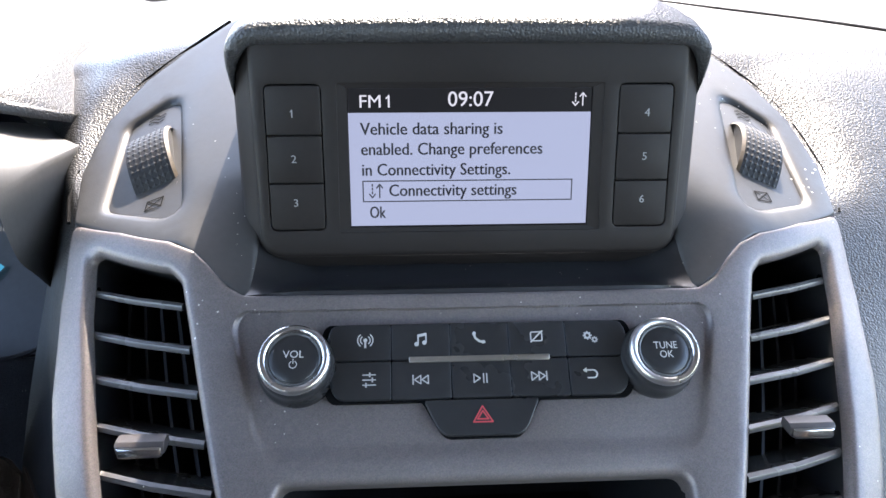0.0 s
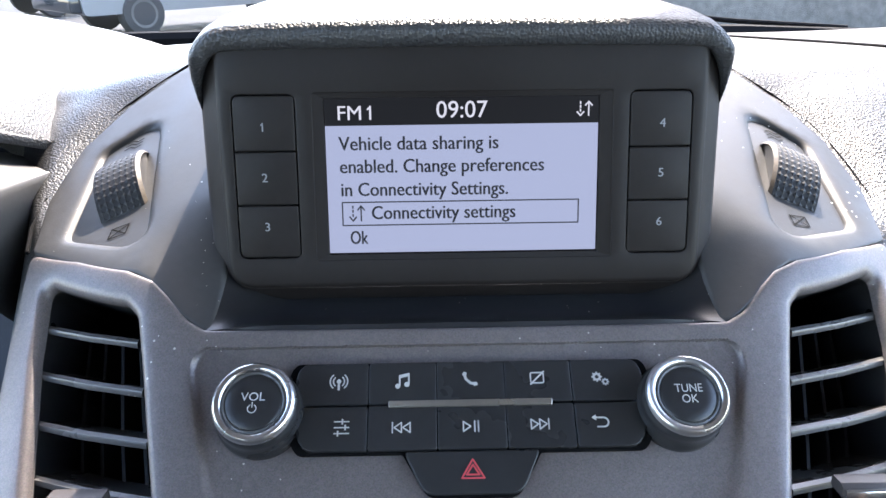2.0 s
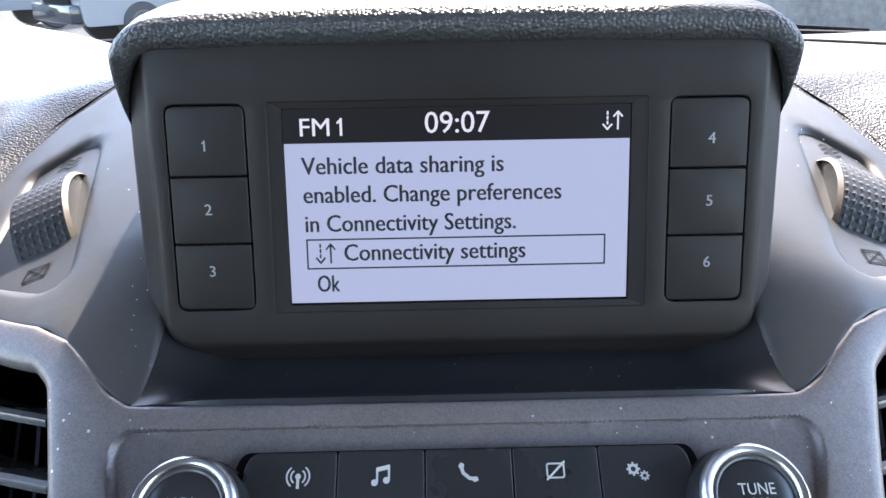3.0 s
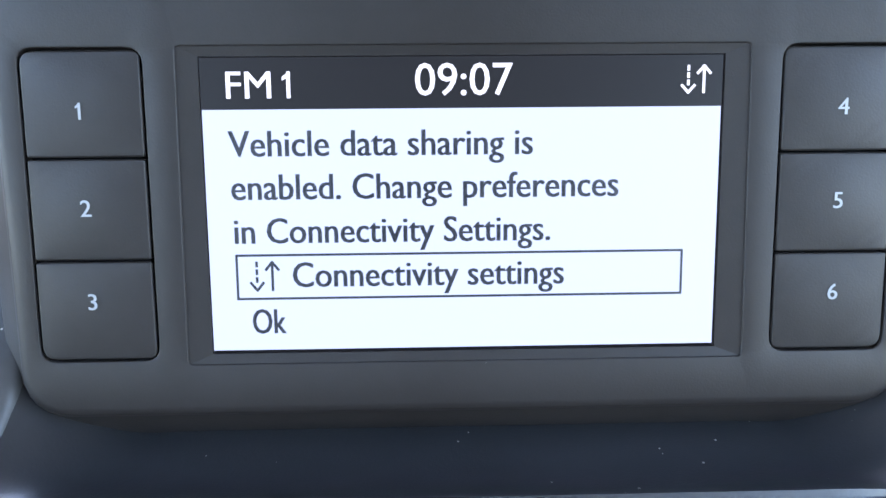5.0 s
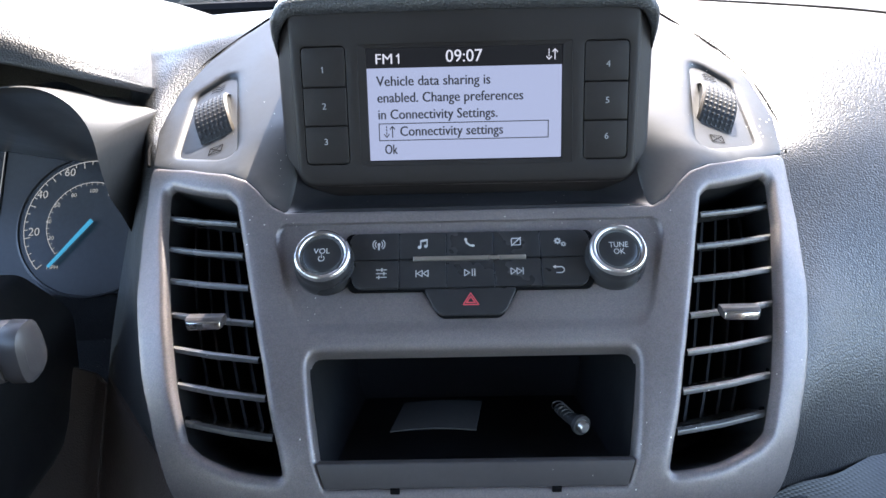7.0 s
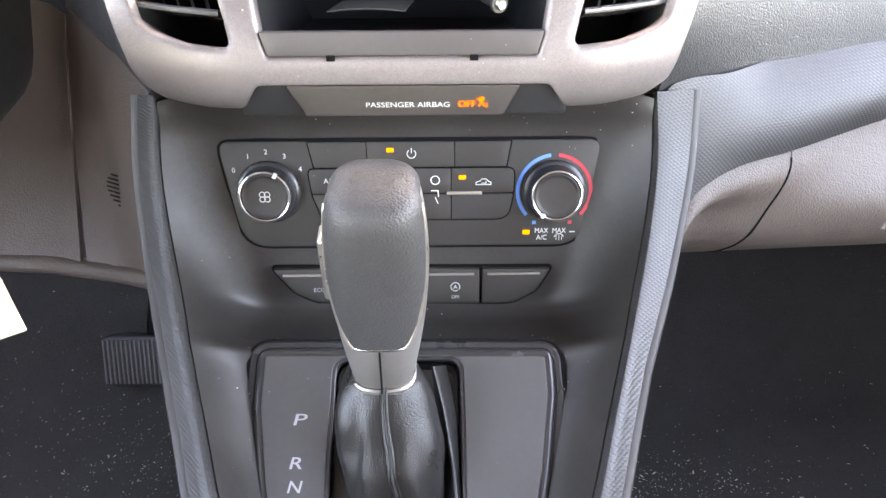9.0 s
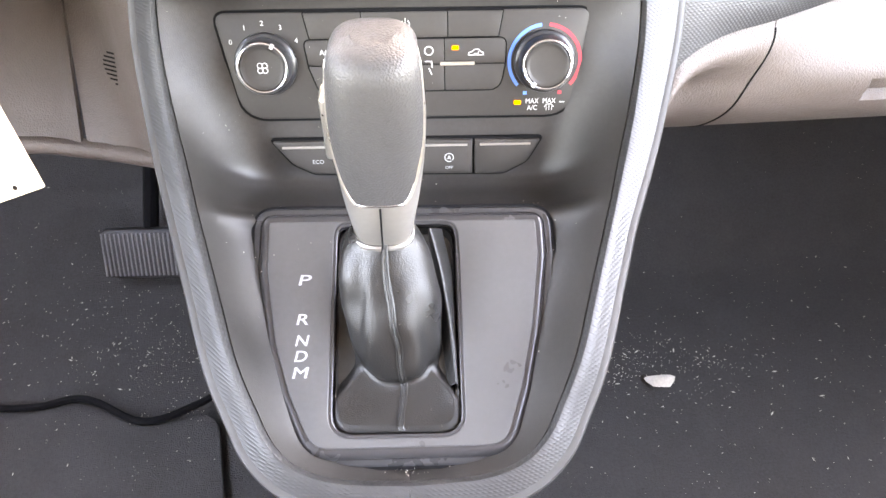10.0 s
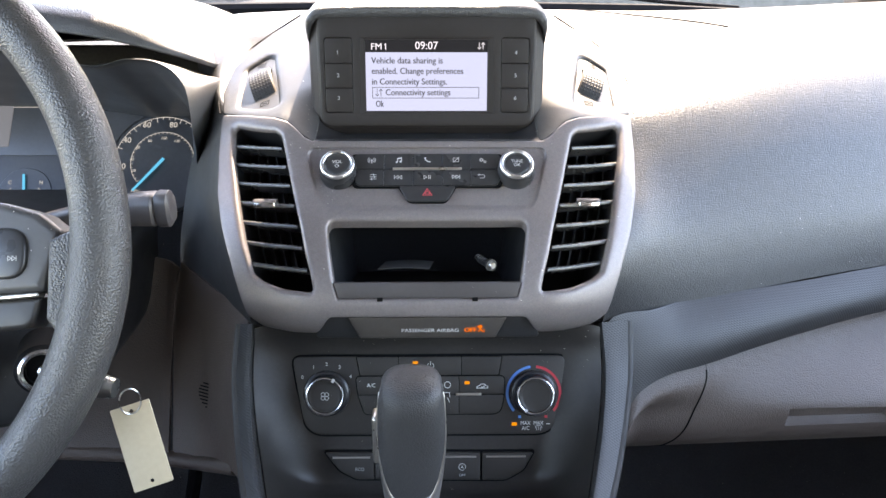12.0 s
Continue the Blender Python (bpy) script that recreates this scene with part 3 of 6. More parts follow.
# steep end of the hood beside the band
curves.insert(0, [(px + .004, py + .003, pz - .030) for px, py, pz in curves[0]])
curves.insert(1, [(px + .0024, py + .0005, pz - .004 * (1 if k_ > 4 else 0)) for k_, (px, py, pz) in enumerate(curves[1])])
part("binnacle_hood", loft(curves, 80, 70), PAD, dash, "grained hood over the instruments")

part("driver_top", grid(lambda u, v: (-.22 - .56 * u, .75 + .31 * v - .05 * u * v, 1.322 - .006 * v - .02 * u * u), 12, 10, .003), PAD, dash, "grained dash top before the windscreen")

part("top_seam", wire(spline([(.205, .76, 1.3563), (.2344, .6551, 1.3634), (.2638, .5735, 1.3683), (.2824, .5151, 1.3715), (.30, .47, 1.3725)], 24), .0012, 6), GAP, dash, "dark joint in the dash top")
solid("wiper_arm", wire([(.20, 1.16, 1.336), (.323, 1.14, 1.340), (.41, 1.12, 1.332), (.55, 1.08, 1.325)], .0035, 8), GAP, "black wiper arm resting behind the windscreen foot", "wiper")

# side pods with the vent wheels
POD_OUT = [(.0905, .2685), (.0993, .2737), (.1085, .2825), (.1185, .2895), (.1300, .2945), (.1450, .3025), (.1700, .3180), (.1762, .3500), (.1738, .3850), (.1605, .4125), (.1400, .4330), (.1200, .4490), (.0880, .4600), (.0862, .3100), (.0875, .2700)]


def pod_holes(s):
    return rounded([(s * .1390, .3915), (s * .1597, .3765), (s * .1562, .3215), (s * .1205, .3040)], .007, 6)


for s in (-1, 1):
    ol = rounded([(s * a, b) for a, b in POD_OUT], .006, 4)
    hole = pod_holes(s)
    pod = part("side_pod", plate(POD_CHART, ol, [hole], r=.0012, depth=.012, step=.004, hole_r=.0045, hole_depth=.0046), POD, dash, "satin silver grey pod beside the display")
    part("pod_dish", plate(POD_CHART, shift(hole, 0.0009 if area2(hole) < 0 else -0.0009), [], r=0, depth=.001, step=.008, w=-.0023), POD, pod)
    part("edge_joint", wire([POD_CHART(s * (u_ + .0012), v_ + .0006, -.0006) for u_, v_ in ((.1716, .3190), (.1765, .3350), (.1770, .3510), (.1763, .3690), (.1745, .3853), (.1690, .4010), (.1612, .4135), (.1510, .4240), (.1400, .4338), (.1290, .4430), (.1205, .4495))], .0009, 6), GAP, pod, "dark joint along the pod's edge")
    # ribbed roller
    th = thing("vent_thumbwheel", "black ribbed thumbwheel with a bronze edge in a silver pod", "thumbwheel", POD_CHART(s * .142, .35, 0), "thumbwheels beside the display")
    cu, cv = s * .1422, .3488
    ax_u, ax_v = Vector((s * .26, .966)), Vector((.966, -s * .26))

    def roll(a, b, rad, s=s, cu=cu, cv=cv):
        ang = radians(-52 + 104 * b)
        side = (a - .5) * .0175
        rad *= .88
        along = rad * math.sin(ang)
        return POD_CHART(cu + ax_u.x * along + ax_v.x * side, cv + ax_u.y * along + ax_v.y * side, -.0198 + rad * math.cos(ang))
    part("drum", grid(lambda a, b: roll(a, b, .0300), 10, 40), GRIP, th)
    for e in (0, 1):
        bm = bmesh.new()
        c = [bm.verts.new(roll(e, k / 30, .0300)) for k in range(31)]
        o = [bm.verts.new(roll(e, k / 30, .016)) for k in range(31)]
        for k in range(30):
            bm.faces.new((c[k], c[k + 1], o[k + 1], o[k]))
        part("drum_side", bm, GRIP, th)
    studs = bmesh.new()
    for i in range(7):
        for j in range(15):
            a, b = .08 + .14 * i, .04 + .0655 * j
            q = [roll(a + da, b + db, .03005) for da, db in ((-.066, 0), (0, -.031), (.066, 0), (0, .031))]
            tip = studs.verts.new(roll(a, b, .03045))
            vs = [studs.verts.new(p) for p in q]
            for k in range(4):
                studs.faces.new((vs[k], vs[(k + 1) % 4], tip))
    part("studs", studs, GRIP, th, sharp=10)
    edge = 0 if s * ax_v.x > 0 else 1
    rail = bmesh.new()
    o = [rail.verts.new(roll(edge, .02 + .96 * k / 30, .0302)) for k in range(31)]
    i_ = [rail.verts.new(roll(edge + (-.07 if edge == 0 else .07), .02 + .96 * k / 30, .0286)) for k in range(31)]
    for k in range(30):
        rail.faces.new((o[k], o[k + 1], i_[k + 1], i_[k]))
    part("bronze_edge", rail, BRONZE, th, "narrow bronze edge")
    # marks above and below: air flow and shut
    marks = []
    for k in range(3):
        marks += stroke([(s * .1478 - .0036, .3768 + .0024 * k), (s * .1478 - .0014, .3779 + .0024 * k), (s * .1478 + .0012, .3765 + .0024 * k), (s * .1478 + .0036, .3777 + .0024 * k)], .0007)
    drawing("airflow_mark", marks, POD_CHART, BLACKINK, pod, w=-.0020)
    x0, y0 = s * .1352, .3182
    bx = [(x0 - .0034, y0 - .003), (x0 + .0034, y0 - .002), (x0 + .0034, y0 + .0035), (x0 - .0034, y0 + .0025)]
    drawing("shut_mark", stroke(bx, .0006, True) + stroke([bx[0], bx[2]], .0006) + stroke([bx[1], bx[3]], .0006), POD_CHART, BLACKINK, pod, w=-.0020)

# ---- centre bezel ----
HALF = [(0, 1.3135), (.0895, 1.3138), (.0960, 1.3160), (.1040, 1.3215), (.1110, 1.3250), (.1220, 1.3265), (.1450, 1.3255), (.1705, 1.3220), (.1690, 1.2970), (.1645, 1.2755), (.1560, 1.2570), (.1460, 1.2390), (.1390, 1.2210), (.1335, 1.2030), (.1225, 1.1930), (.1000, 1.1900), (.0812, 1.1905), (.0710, 1.2090), (0, 1.2090)]
OUT = rounded(HALF + [(-x, z) for x, z in HALF[-2:0:-1]], .005, 3)
VENT_L = rounded([(.1580, 1.3145), (.1535, 1.3168), (.1200, 1.3180), (.1148, 1.3155), (.1048, 1.2915), (.0930, 1.2650), (.0838, 1.2390), (.0812, 1.2275), (.1035, 1.2287), (.1210, 1.2322), (.1278, 1.2355), (.1345, 1.2510), (.1435, 1.2715), (.1550, 1.2985)], .003, 3)
SLOT = rounded([(-.0738, 1.2692), (.0738, 1.2692), (.0668, 1.2345), (.0635, 1.2238), (-.0635, 1.2238), (-.0668, 1.2345)], [.005, .005, 0, .001, .001, 0], 5)
SUNK_LINES = []
for off in (-.0012, -.0008, -.0003, .0002, .0007, .0011):
    ring = []
    for k in range(900):
        t = k / 900 * math.tau
        lo, hi = 0.0, 0.12
        for _ in range(22):
            m_ = (lo + hi) / 2
            if sunk(m_ * math.cos(t), 1.2918 + m_ * math.sin(t)) > off:
                lo = m_
            else:
                hi = m_
        p_ = (lo * math.cos(t), 1.2918 + lo * math.sin(t))
        if not ring or math.dist(ring[-1], p_) > .0009:
            ring.append(p_)
    SUNK_LINES += dense(ring, .0016)
HOLES = [VENT_L, [(-a, b) for a, b in VENT_L], SLOT]
bezel = part("centre_bezel", plate(RADIO, OUT, HOLES, r=.0015, depth=.012, step=.0028, hole_r=.0030, hole_depth=(.0048, .0048, .012), extra=SUNK_LINES), BEZEL, dash, "satin taupe metallic centre bezel with dust specks")

# ---- air vents ----
SLAT_ROWS = [(.1155, 1.3065, .1548, 1.3030), (.1105, 1.2958, .1530, 1.2923), (.1057, 1.2855, .1504, 1.2819), (.1011, 1.2747, .1457, 1.2718), (.0970, 1.2638, .1405, 1.2616), (.0925, 1.2522, .1348, 1.2511), (.0884, 1.2391, .1288, 1.2390)]
for s in (-1, 1):
    v = thing("air_vent", "black air vent with seven slats and a chrome tab", "air vent", RADIO(s * .12, 1.27), "air vents beside the radio")
    loop = [(s * a, b) for a, b in VENT_L]

    def deep(a, b, w):
        p = RADIO(a, b, -.004)
        return p + Vector((0, .8, -.6)) * (-w)
    bm = bmesh.new()
    rings = []
    for w, k in ((0, .0), (-.02, .0), (-.075, .0)):
        rings.append([bm.verts.new(deep(a, b, w)) for a, b in loop])
    for r0, r1 in zip(rings, rings[1:]):
        for i in range(len(r0)):
            bm.faces.new((r0[i], r0[(i + 1) % len(r0)], r1[(i + 1) % len(r0)], r1[i]))
    bm.faces.new(rings[-1])
    part("duct", bm, VENT, v)
    for i, (u0, v0, u1, v1) in enumerate(SLAT_ROWS):
        def inset(u, v_):
            return radio_base(u, v_ - .0012) + Vector((0, .0100, 0))
        a, b = inset(s * (u0 - .001), v0), inset(s * (u1 + .001), v1)
        mid = inset(s * (u0 + u1) / 2, (v0 + v1) / 2)
        cs = []
        for p in (a, a.lerp(b, .5) * .6 + mid * .4, b):
            cs.append([p + Vector((0, .022, -.0128)), p + Vector((0, .010, -.0053)), p + Vector((0, .0012, .0011)), p + Vector((0, -.0008, .0010)), p + Vector((0, -.0013, .0003)), p + Vector((0, -.0013, -.0010)), p + Vector((0, .0004, -.0018)), p + Vector((0, .010, -.0073)), p + Vector((0, .022, -.0143))])
        sl = part("slat", tube_rings(cs), SLAT, v)
        part("pivot", wire([b + Vector((-s * .0012, .0022, -.0006)), b + Vector((s * .0012, .0022, -.0006))], .0021, 10), GAP, sl, "black pivot")
    for k, f in enumerate((.22, .42, .62, .82)):
        pts0, pts1 = [], []
        for (u0, v0, u1, v1) in SLAT_ROWS:
            p = RADIO(s * (u0 + (u1 - u0) * f), v0 + (v1 - v0) * f, 0) + Vector((0, .030, -.014))
            pts0.append(p)
            pts1.append(p + Vector((0, .018, -.010)))
        part("vane", thicken(loft([pts0, pts1], 14, 1), .0012), VENT, v)
    # chrome tab on the fourth slat
    u0, v0, u1, v1 = SLAT_ROWS[3]
    tb = Vector((s * .1205, .2290, 1.2768))
    def tab_bar(profile, half, taper):
        return tube_rings([[tb + Vector((dx, my + (y_ - my) * q, mz + (z_ - mz) * q)) for y_, z_ in profile] for my, mz in [(-.003, .003)] for dx, q in ((-half, taper), (-half + .0008, 1), (half - .0008, 1), (half, taper))])
    tab = part("tab", tab_bar(rounded([(.0005, .0026), (-.0050, .0034), (-.0072, .0026), (-.0070, -.0012), (.0005, -.0016)], .0009, 4), .0084, .86), FLAP, v, "grey adjuster tab")
    part("tab_face", tab_bar(rounded([(-.0054, .0030), (-.0078, .0022), (-.0086, -.0012), (-.0060, -.0017)], .0007, 3), .0076, .9), CHROME, tab, "chrome front of the tab")

# ---- storage slot with its flap ----
slot = thing("storage_slot", "open black storage slot under the radio", "storage slot", RADIO(0, 1.24))
bm = bmesh.new()
front = [RADIO(a, b, -.009) for a, b in SLOT]
back = [Vector((p.x * .93, p.y + .10, p.z - .028 - .0 * k)) for k, p in enumerate(front)]
f0, b0 = [bm.verts.new(p) for p in front], [bm.verts.new(p) for p in back]
for i in range(len(f0)):
    bm.faces.new((f0[i], f0[(i + 1) % len(f0)], b0[(i + 1) % len(f0)], b0[i]))
bm.faces.new(b0)
part("liner", bm, SLOTBLACK, slot)
SLOTLIP = flat_chart((0, .1752, 1.2285), (0, .30, 1))
part("flap", plate(SLOTLIP, rounded([(-.0668, .0068), (.0668, .0068), (.0638, -.0045), (-.0638, -.0045)], .0008, 2), [], r=.0008, depth=.004), FLAP, slot, "folded down dark taupe flap")
for u in (-.034, .034):
    part("hinge", block(u - .002, .1735, 1.2215, u + .002, .1775, 1.2245, .0004), GAP, slot)
fl = lambda a, b: Vector((a, b, 1.2385 - .28 * (b - .175)))
card = grid(lambda a, b: fl(-.037 + .038 * a + .004 * b, .198 + .034 * b) + Vector((0, 0, .0035 + .0015 * math.sin(3 * a))), 6, 4, .0006)
solid("paper_slip", card, PAPER, "folded grey paper slip lying in the slot", "paper")
plug = thing("charger_plug", "small black plug with a steel tip in the slot", "plug", (.047, .193, 1.238))
tipc = Vector((.047, .1915, 1.2412))
part("body", wire([tipc + Vector((-.0085, .017, -.0026)), tipc + Vector((-.006, .012, -.002)), tipc + Vector((-.001, .002, -.0003))], lambda f: .0022 + .0008 * f, 12), SLOTBLACK, plug)
coil = [tipc + Vector((-.0030 - .0062 * k / 60, .006 + .0125 * k / 60, -.0012)) + Vector((.0027 * math.cos(k * .63), 0, .0027 * math.sin(k * .63))) for k in range(61)]
part("spring", wire(coil, .00030, 5), VENT, plug, "thin steel spring")
part("collar", wire([tipc + Vector((-.0014, .0028, -.0004)), tipc + Vector((-.0004, .0008, 0))], .0043, 18), KEY, plug, "black collar")
part("tip", wire([tipc + Vector((-.0006, .0012, 0)), tipc, tipc + Vector((.0006, -.0012, .0002))], lambda f: .0027 if f < .9 else .0020, 16), STEEL, plug, "bright steel tip")

import functools

# ---- display unit ----
unit = thing("infotainment_display", "black infotainment display with preset keys under a grained hood", "display", (0, .33, 1.33))
FACE_OUT = rounded([(-.0866, .0300), (.0866, .0300), (.0852, -.0580), (-.0852, -.0580)], [.003, .003, .010, .010], 6)
WINDOW = rounded([(-.0530, -.0474), (.0530, -.0474), (.0524, .0116), (-.0524, .0116)], .0008, 2)
PANE = box_loop(-.0486, -.0456, .0480, .0098)
BLOCK_L = rounded(box_loop(-.0806, -.0465, -.0583, .0114), .003, 4)
BLOCK_R = [(-a, b) for a, b in BLOCK_L]
part("face", plate(DISPLAY, FACE_OUT, [WINDOW, BLOCK_L, BLOCK_R], r=.0025, depth=.006, hole_r=.0003, hole_depth=.005), FACE, unit)
GLASSC = flat_chart(tuple(DISPLAY(0, 0, .0032)), (0, .2, 1))
SLOPE = [(-.0531, -.0475), (.0531, -.0475), (.0525, .0117), (-.0525, .0117)]
part("window_frame", tube_rings([[DISPLAY(a, b, w_) for a, b in lp] for lp, w_ in ((SLOPE, -.0002), (SLOPE, -.0004), (PANE, -.0009), (PANE, -.0048))], caps=False), FACE, unit, "sloped black frame round the screen", sharp=3)
for lp in (BLOCK_L, BLOCK_R):
    part("button_joint", backing(DISPLAY, lp, -.0030), GAP, unit, "black joint round the preset keys")
part("backing", backing(DISPLAY, [(-.086, -.055), (.086, -.055), (.086, .02), (-.086, .02)], -.0048), FACE, unit)
rings = []
for off, w in ((0.0, -.0024), (.0010, -.0034), (.0056, -.0075), (.0074, -.0105), (.0084, -.016), (.0088, -.03), (.0088, -.10)):
    lp = shift(dense(FACE_OUT if area2(FACE_OUT) > 0 else FACE_OUT[::-1], .004), -off) if off else dense(FACE_OUT if area2(FACE_OUT) > 0 else FACE_OUT[::-1], .004)
    rings.append([DISPLAY(a, b, w) for a, b in lp])
part("housing", tube_rings(rings, caps=False), FACE, unit, "rounded black housing")
for s in (-1, 1):
    for k, (top, bot) in enumerate(((.0109, -.00810), (-.00850, -.02705), (-.02745, -.0460))):
        rad = [0.0006] * 4
        o = [(s * .0801, bot), (s * .0588, bot), (s * .0588, top), (s * .0801, top)]
        if k == 0:
            rad = [.0006, .0006, .0015, .0026]
        if k == 2:
            rad = [.0026, .0015, .0006, .0006]
        b = part("preset_button", plate(DISPLAY, rounded(o, rad, 4), [], r=.0004, depth=.0025, w=.00005), FACE, unit)
        if s < 0 and k == 0:
            FIRST_KEY = b
        else:
            letters("digit", str(k + 1 + (3 if s > 0 else 0)), DISPLAY, s * .0700, (0, -.0174, -.0349)[k], .0030, DIM, b, w=.0003, bold=.00005)
menu = part("screen", backing(GLASSC, box_loop(-.0484, -.0450, .0476, .0096), -.0045), SCREEN, unit, "lit menu screen")
part("header_bar", plate(GLASSC, box_loop(-.0484, .0003, .0476, .0096), [], r=0, depth=.0002, w=-.0042), SCREENDARK, menu)
TW = -.0041


def numeral_one(name, u, v, h, wd, material, parent, w):
    """A one with a flag, of height h, its stem at u and its middle at v."""
    polys = [[(u - wd / 2, v - h / 2), (u + wd / 2, v - h / 2), (u + wd / 2, v + h / 2), (u - wd * .35, v + h / 2), (u - wd / 2, v + h * .42)], [(u - wd / 2, v + h * .42), (u - wd / 2, v + h * .24), (u - h * .24, v + h * .16), (u - h * .24, v + h * .29)]]
    return drawing(name, polys, GLASSC, material, parent, w=w)


letters("text", "FM", GLASSC, -.0437, .0047, .0048, SCREENLIGHT, menu, .0081, "L", w=TW, bold=.00004)
numeral_one("text", -.0324, .0047, .0048, .0007, SCREENLIGHT, menu, TW)
letters("text", "09:07", GLASSC, -.0003, .0055, .0057, SCREENLIGHT, menu, .0179, w=TW, bold=.00004)
for words, left, mid, wide in (("Vehicle data sharing is", -.0438, -.0059, .0562), ("enabled. Change preferences", -.0436, -.0139, .0722), ("in Connectivity Settings.", -.0434, -.0221, .0592), ("Connectivity settings", -.0328, -.0305, .0513), ("Ok", -.0407, -.0394, .0062)):
    letters("text", words, GLASSC, left, mid, .0047, SCREENINK, menu, wide, "L", w=-.0043, bold=.00011)
drawing("choice_box", stroke(box_loop(-.0433, -.0350, .0411, -.0267), .00045, True), GLASSC, SCREENINK, menu, w=-.0043)


def arrows(u, v, h):
    q = []
    for k in range(3):
        q += stroke([(u - .0013, v + h - k * h * .55), (u - .0013, v + h - k * h * .55 - h * .3)], .0005)
    q += stroke([(u - .0025, v - h * .45), (u - .0013, v - h), (u - .0001, v - h * .45)], .0005)
    q += stroke([(u + .0016, v - h), (u + .0016, v + h)], .0005)
    q += stroke([(u + .0004, v + h * .45), (u + .0016, v + h), (u + .0028, v + h * .45)], .0005)
    return q


numeral_one("digit", -.0699, .0002, .0030, .0005, DIM, FIRST_KEY, -.0029)
drawing("arrows_icon", arrows(.0425, .0052, .0024), GLASSC, SCREENLIGHT, menu, w=TW)
drawing("arrows_icon", arrows(-.0383, -.0307, .0027), GLASSC, SCREENINK, menu, w=-.0043)
# padded hood over the display
HOOD_OUT = [(-.0938, .0060), (-.0951, .0120), (-.0960, .0190), (-.0950, .0268), (-.0900, .0335), (-.0800, .0368), (-.0500, .0382), (0, .0388), (.0500, .0382), (.0800, .0368), (.0900, .0335), (.0950, .0268), (.0960, .0190), (.0951, .0120), (.0938, .0060)]
HOOD_IN = [(-.0930, .0060), (-.0926, .0115), (-.0910, .0180), (-.0880, .0228), (-.0840, .0250), (-.0780, .0256), (-.0500, .0260), (0, .0262), (.0500, .0260), (.0780, .0256), (.0840, .0250), (.0880, .0228), (.0910, .0180), (.0926, .0115), (.0930, .0060)]
ho, hi = spline(HOOD_OUT, 72), spline(HOOD_IN, 72)
cols = []
for o, i in zip(ho, hi):
    m_ = (o + i) / 2
    col = []
    taper = min(1.0, max(0.0, (o[1] - .0060) / .020))
    front_w = .0035 * taper - .010 * (1 - taper)
    rise = min(1.0, max(0.0, (o[1] - .012) / .018))
    for q, w in ((i, front_w - .030), (i, front_w - .006), (i * .85 + m_ * .15, front_w - .0018), (m_ * .75 + i * .25, front_w), (m_ * .9 + o * .1, front_w - .0003), (m_ * .5 + o * .5, front_w - .0022), (o * .8 + m_ * .2, front_w - .0065), (o, front_w - .013), (o + np.array((0, .0006)), front_w - .03), (o * np.array((.985, 1)), front_w - .06), (o * np.array((.95, .98)), front_w - .10)):
        col.append(DISPLAY(q[0], q[1], w) + Vector((0, 0, max(0, -w - .004) * .23 * rise)))
    cols.append(col)
bm = bmesh.new()
vv = [[bm.verts.new(p) for p in c] for c in cols]
for a, b in zip(vv, vv[1:]):
    for k in range(len(a) - 1):
        bm.faces.new((a[k], b[k], b[k + 1], a[k + 1]))
bm.faces.new(vv[0])
bm.faces.new(vv[-1][::-1])
part("hood", bm, HOOD, unit, "thick black grained hood", sharp=60)
# sunk tray round the foot of the display
tray = []
for s in range(49):
    x = -.0890 + .178 * s / 48
    e = max(0, min(1, (abs(x) - .070) / .0185))
    e = e * e * (3 - 2 * e)
    row_ = []
    for y, z in ((.2688, 1.3140), (.2730, 1.3118), (.2800, 1.3105), (.2890, 1.3110), (.3100, 1.3130), (.3400, 1.3150)):
        edge_z = POD_CHART(.0885, max(y, .2700)).z - .0006
        row_.append((x, y, z + (edge_z - z) * e))
    tray.append(row_)
# same silver plastic as the pods; the display's shade is painted into its colour
part("foot_tray", thicken(loft(tray[::3], 14, 48), .002), TRAYSHADE, unit, "sunk tray under the display, shade painted into its colour")

# ---- radio keys ----
def KEYS(u, v, w=0.0):
    """The radio face as the keys sit on it, flush with the bezel round them."""
    return RADIO(u, v - .0015, w + .0020)


radio = thing("radio_control_panel", "black radio key panel with two chrome knobs", "control panel", RADIO(0, 1.294))
PANEL = rounded([(-.0580, 1.3050), (.0580, 1.3050), (.0600, 1.2960), (.0560, 1.2862), (.0218, 1.2862), (.0140, 1.2780), (-.0140, 1.2780), (-.0218, 1.2862), (-.0560, 1.2862), (-.0600, 1.2960)], [.004, .004, .002, .005, .001, .0068, .0068, .001, .005, .002], 6)
part("well", plate(KEYS, PANEL, [], r=0, depth=.0015, step=.004, w=.0004), GAP, radio, "black joint under the keys")
ICONS = {}


def local(u, v):
    """A flat true-scale chart lying on the radio face at (u, v)."""
    o = KEYS(u, v, 0)
    n = (KEYS(u, v, .01) - o).normalized()
    right = Vector((1, 0, 0))
    up = n.cross(right).normalized()
    return lambda p, q, w=0.0: o + right * p + up * q + n * w


ICONS["antenna"] = stroke([(0, -.0022), (0, .0002)], .0007) + [arc(0, .0004, .0007, 0, 350, 12)] + stroke(arc(0, .0004, .0017, -50, 50, 8), .0004) + stroke(arc(0, .0004, .0017, 130, 230, 8), .0004) + stroke(arc(0, .0004, .0027, -50, 50, 8), .0004) + stroke(arc(0, .0004, .0027, 130, 230, 8), .0004)
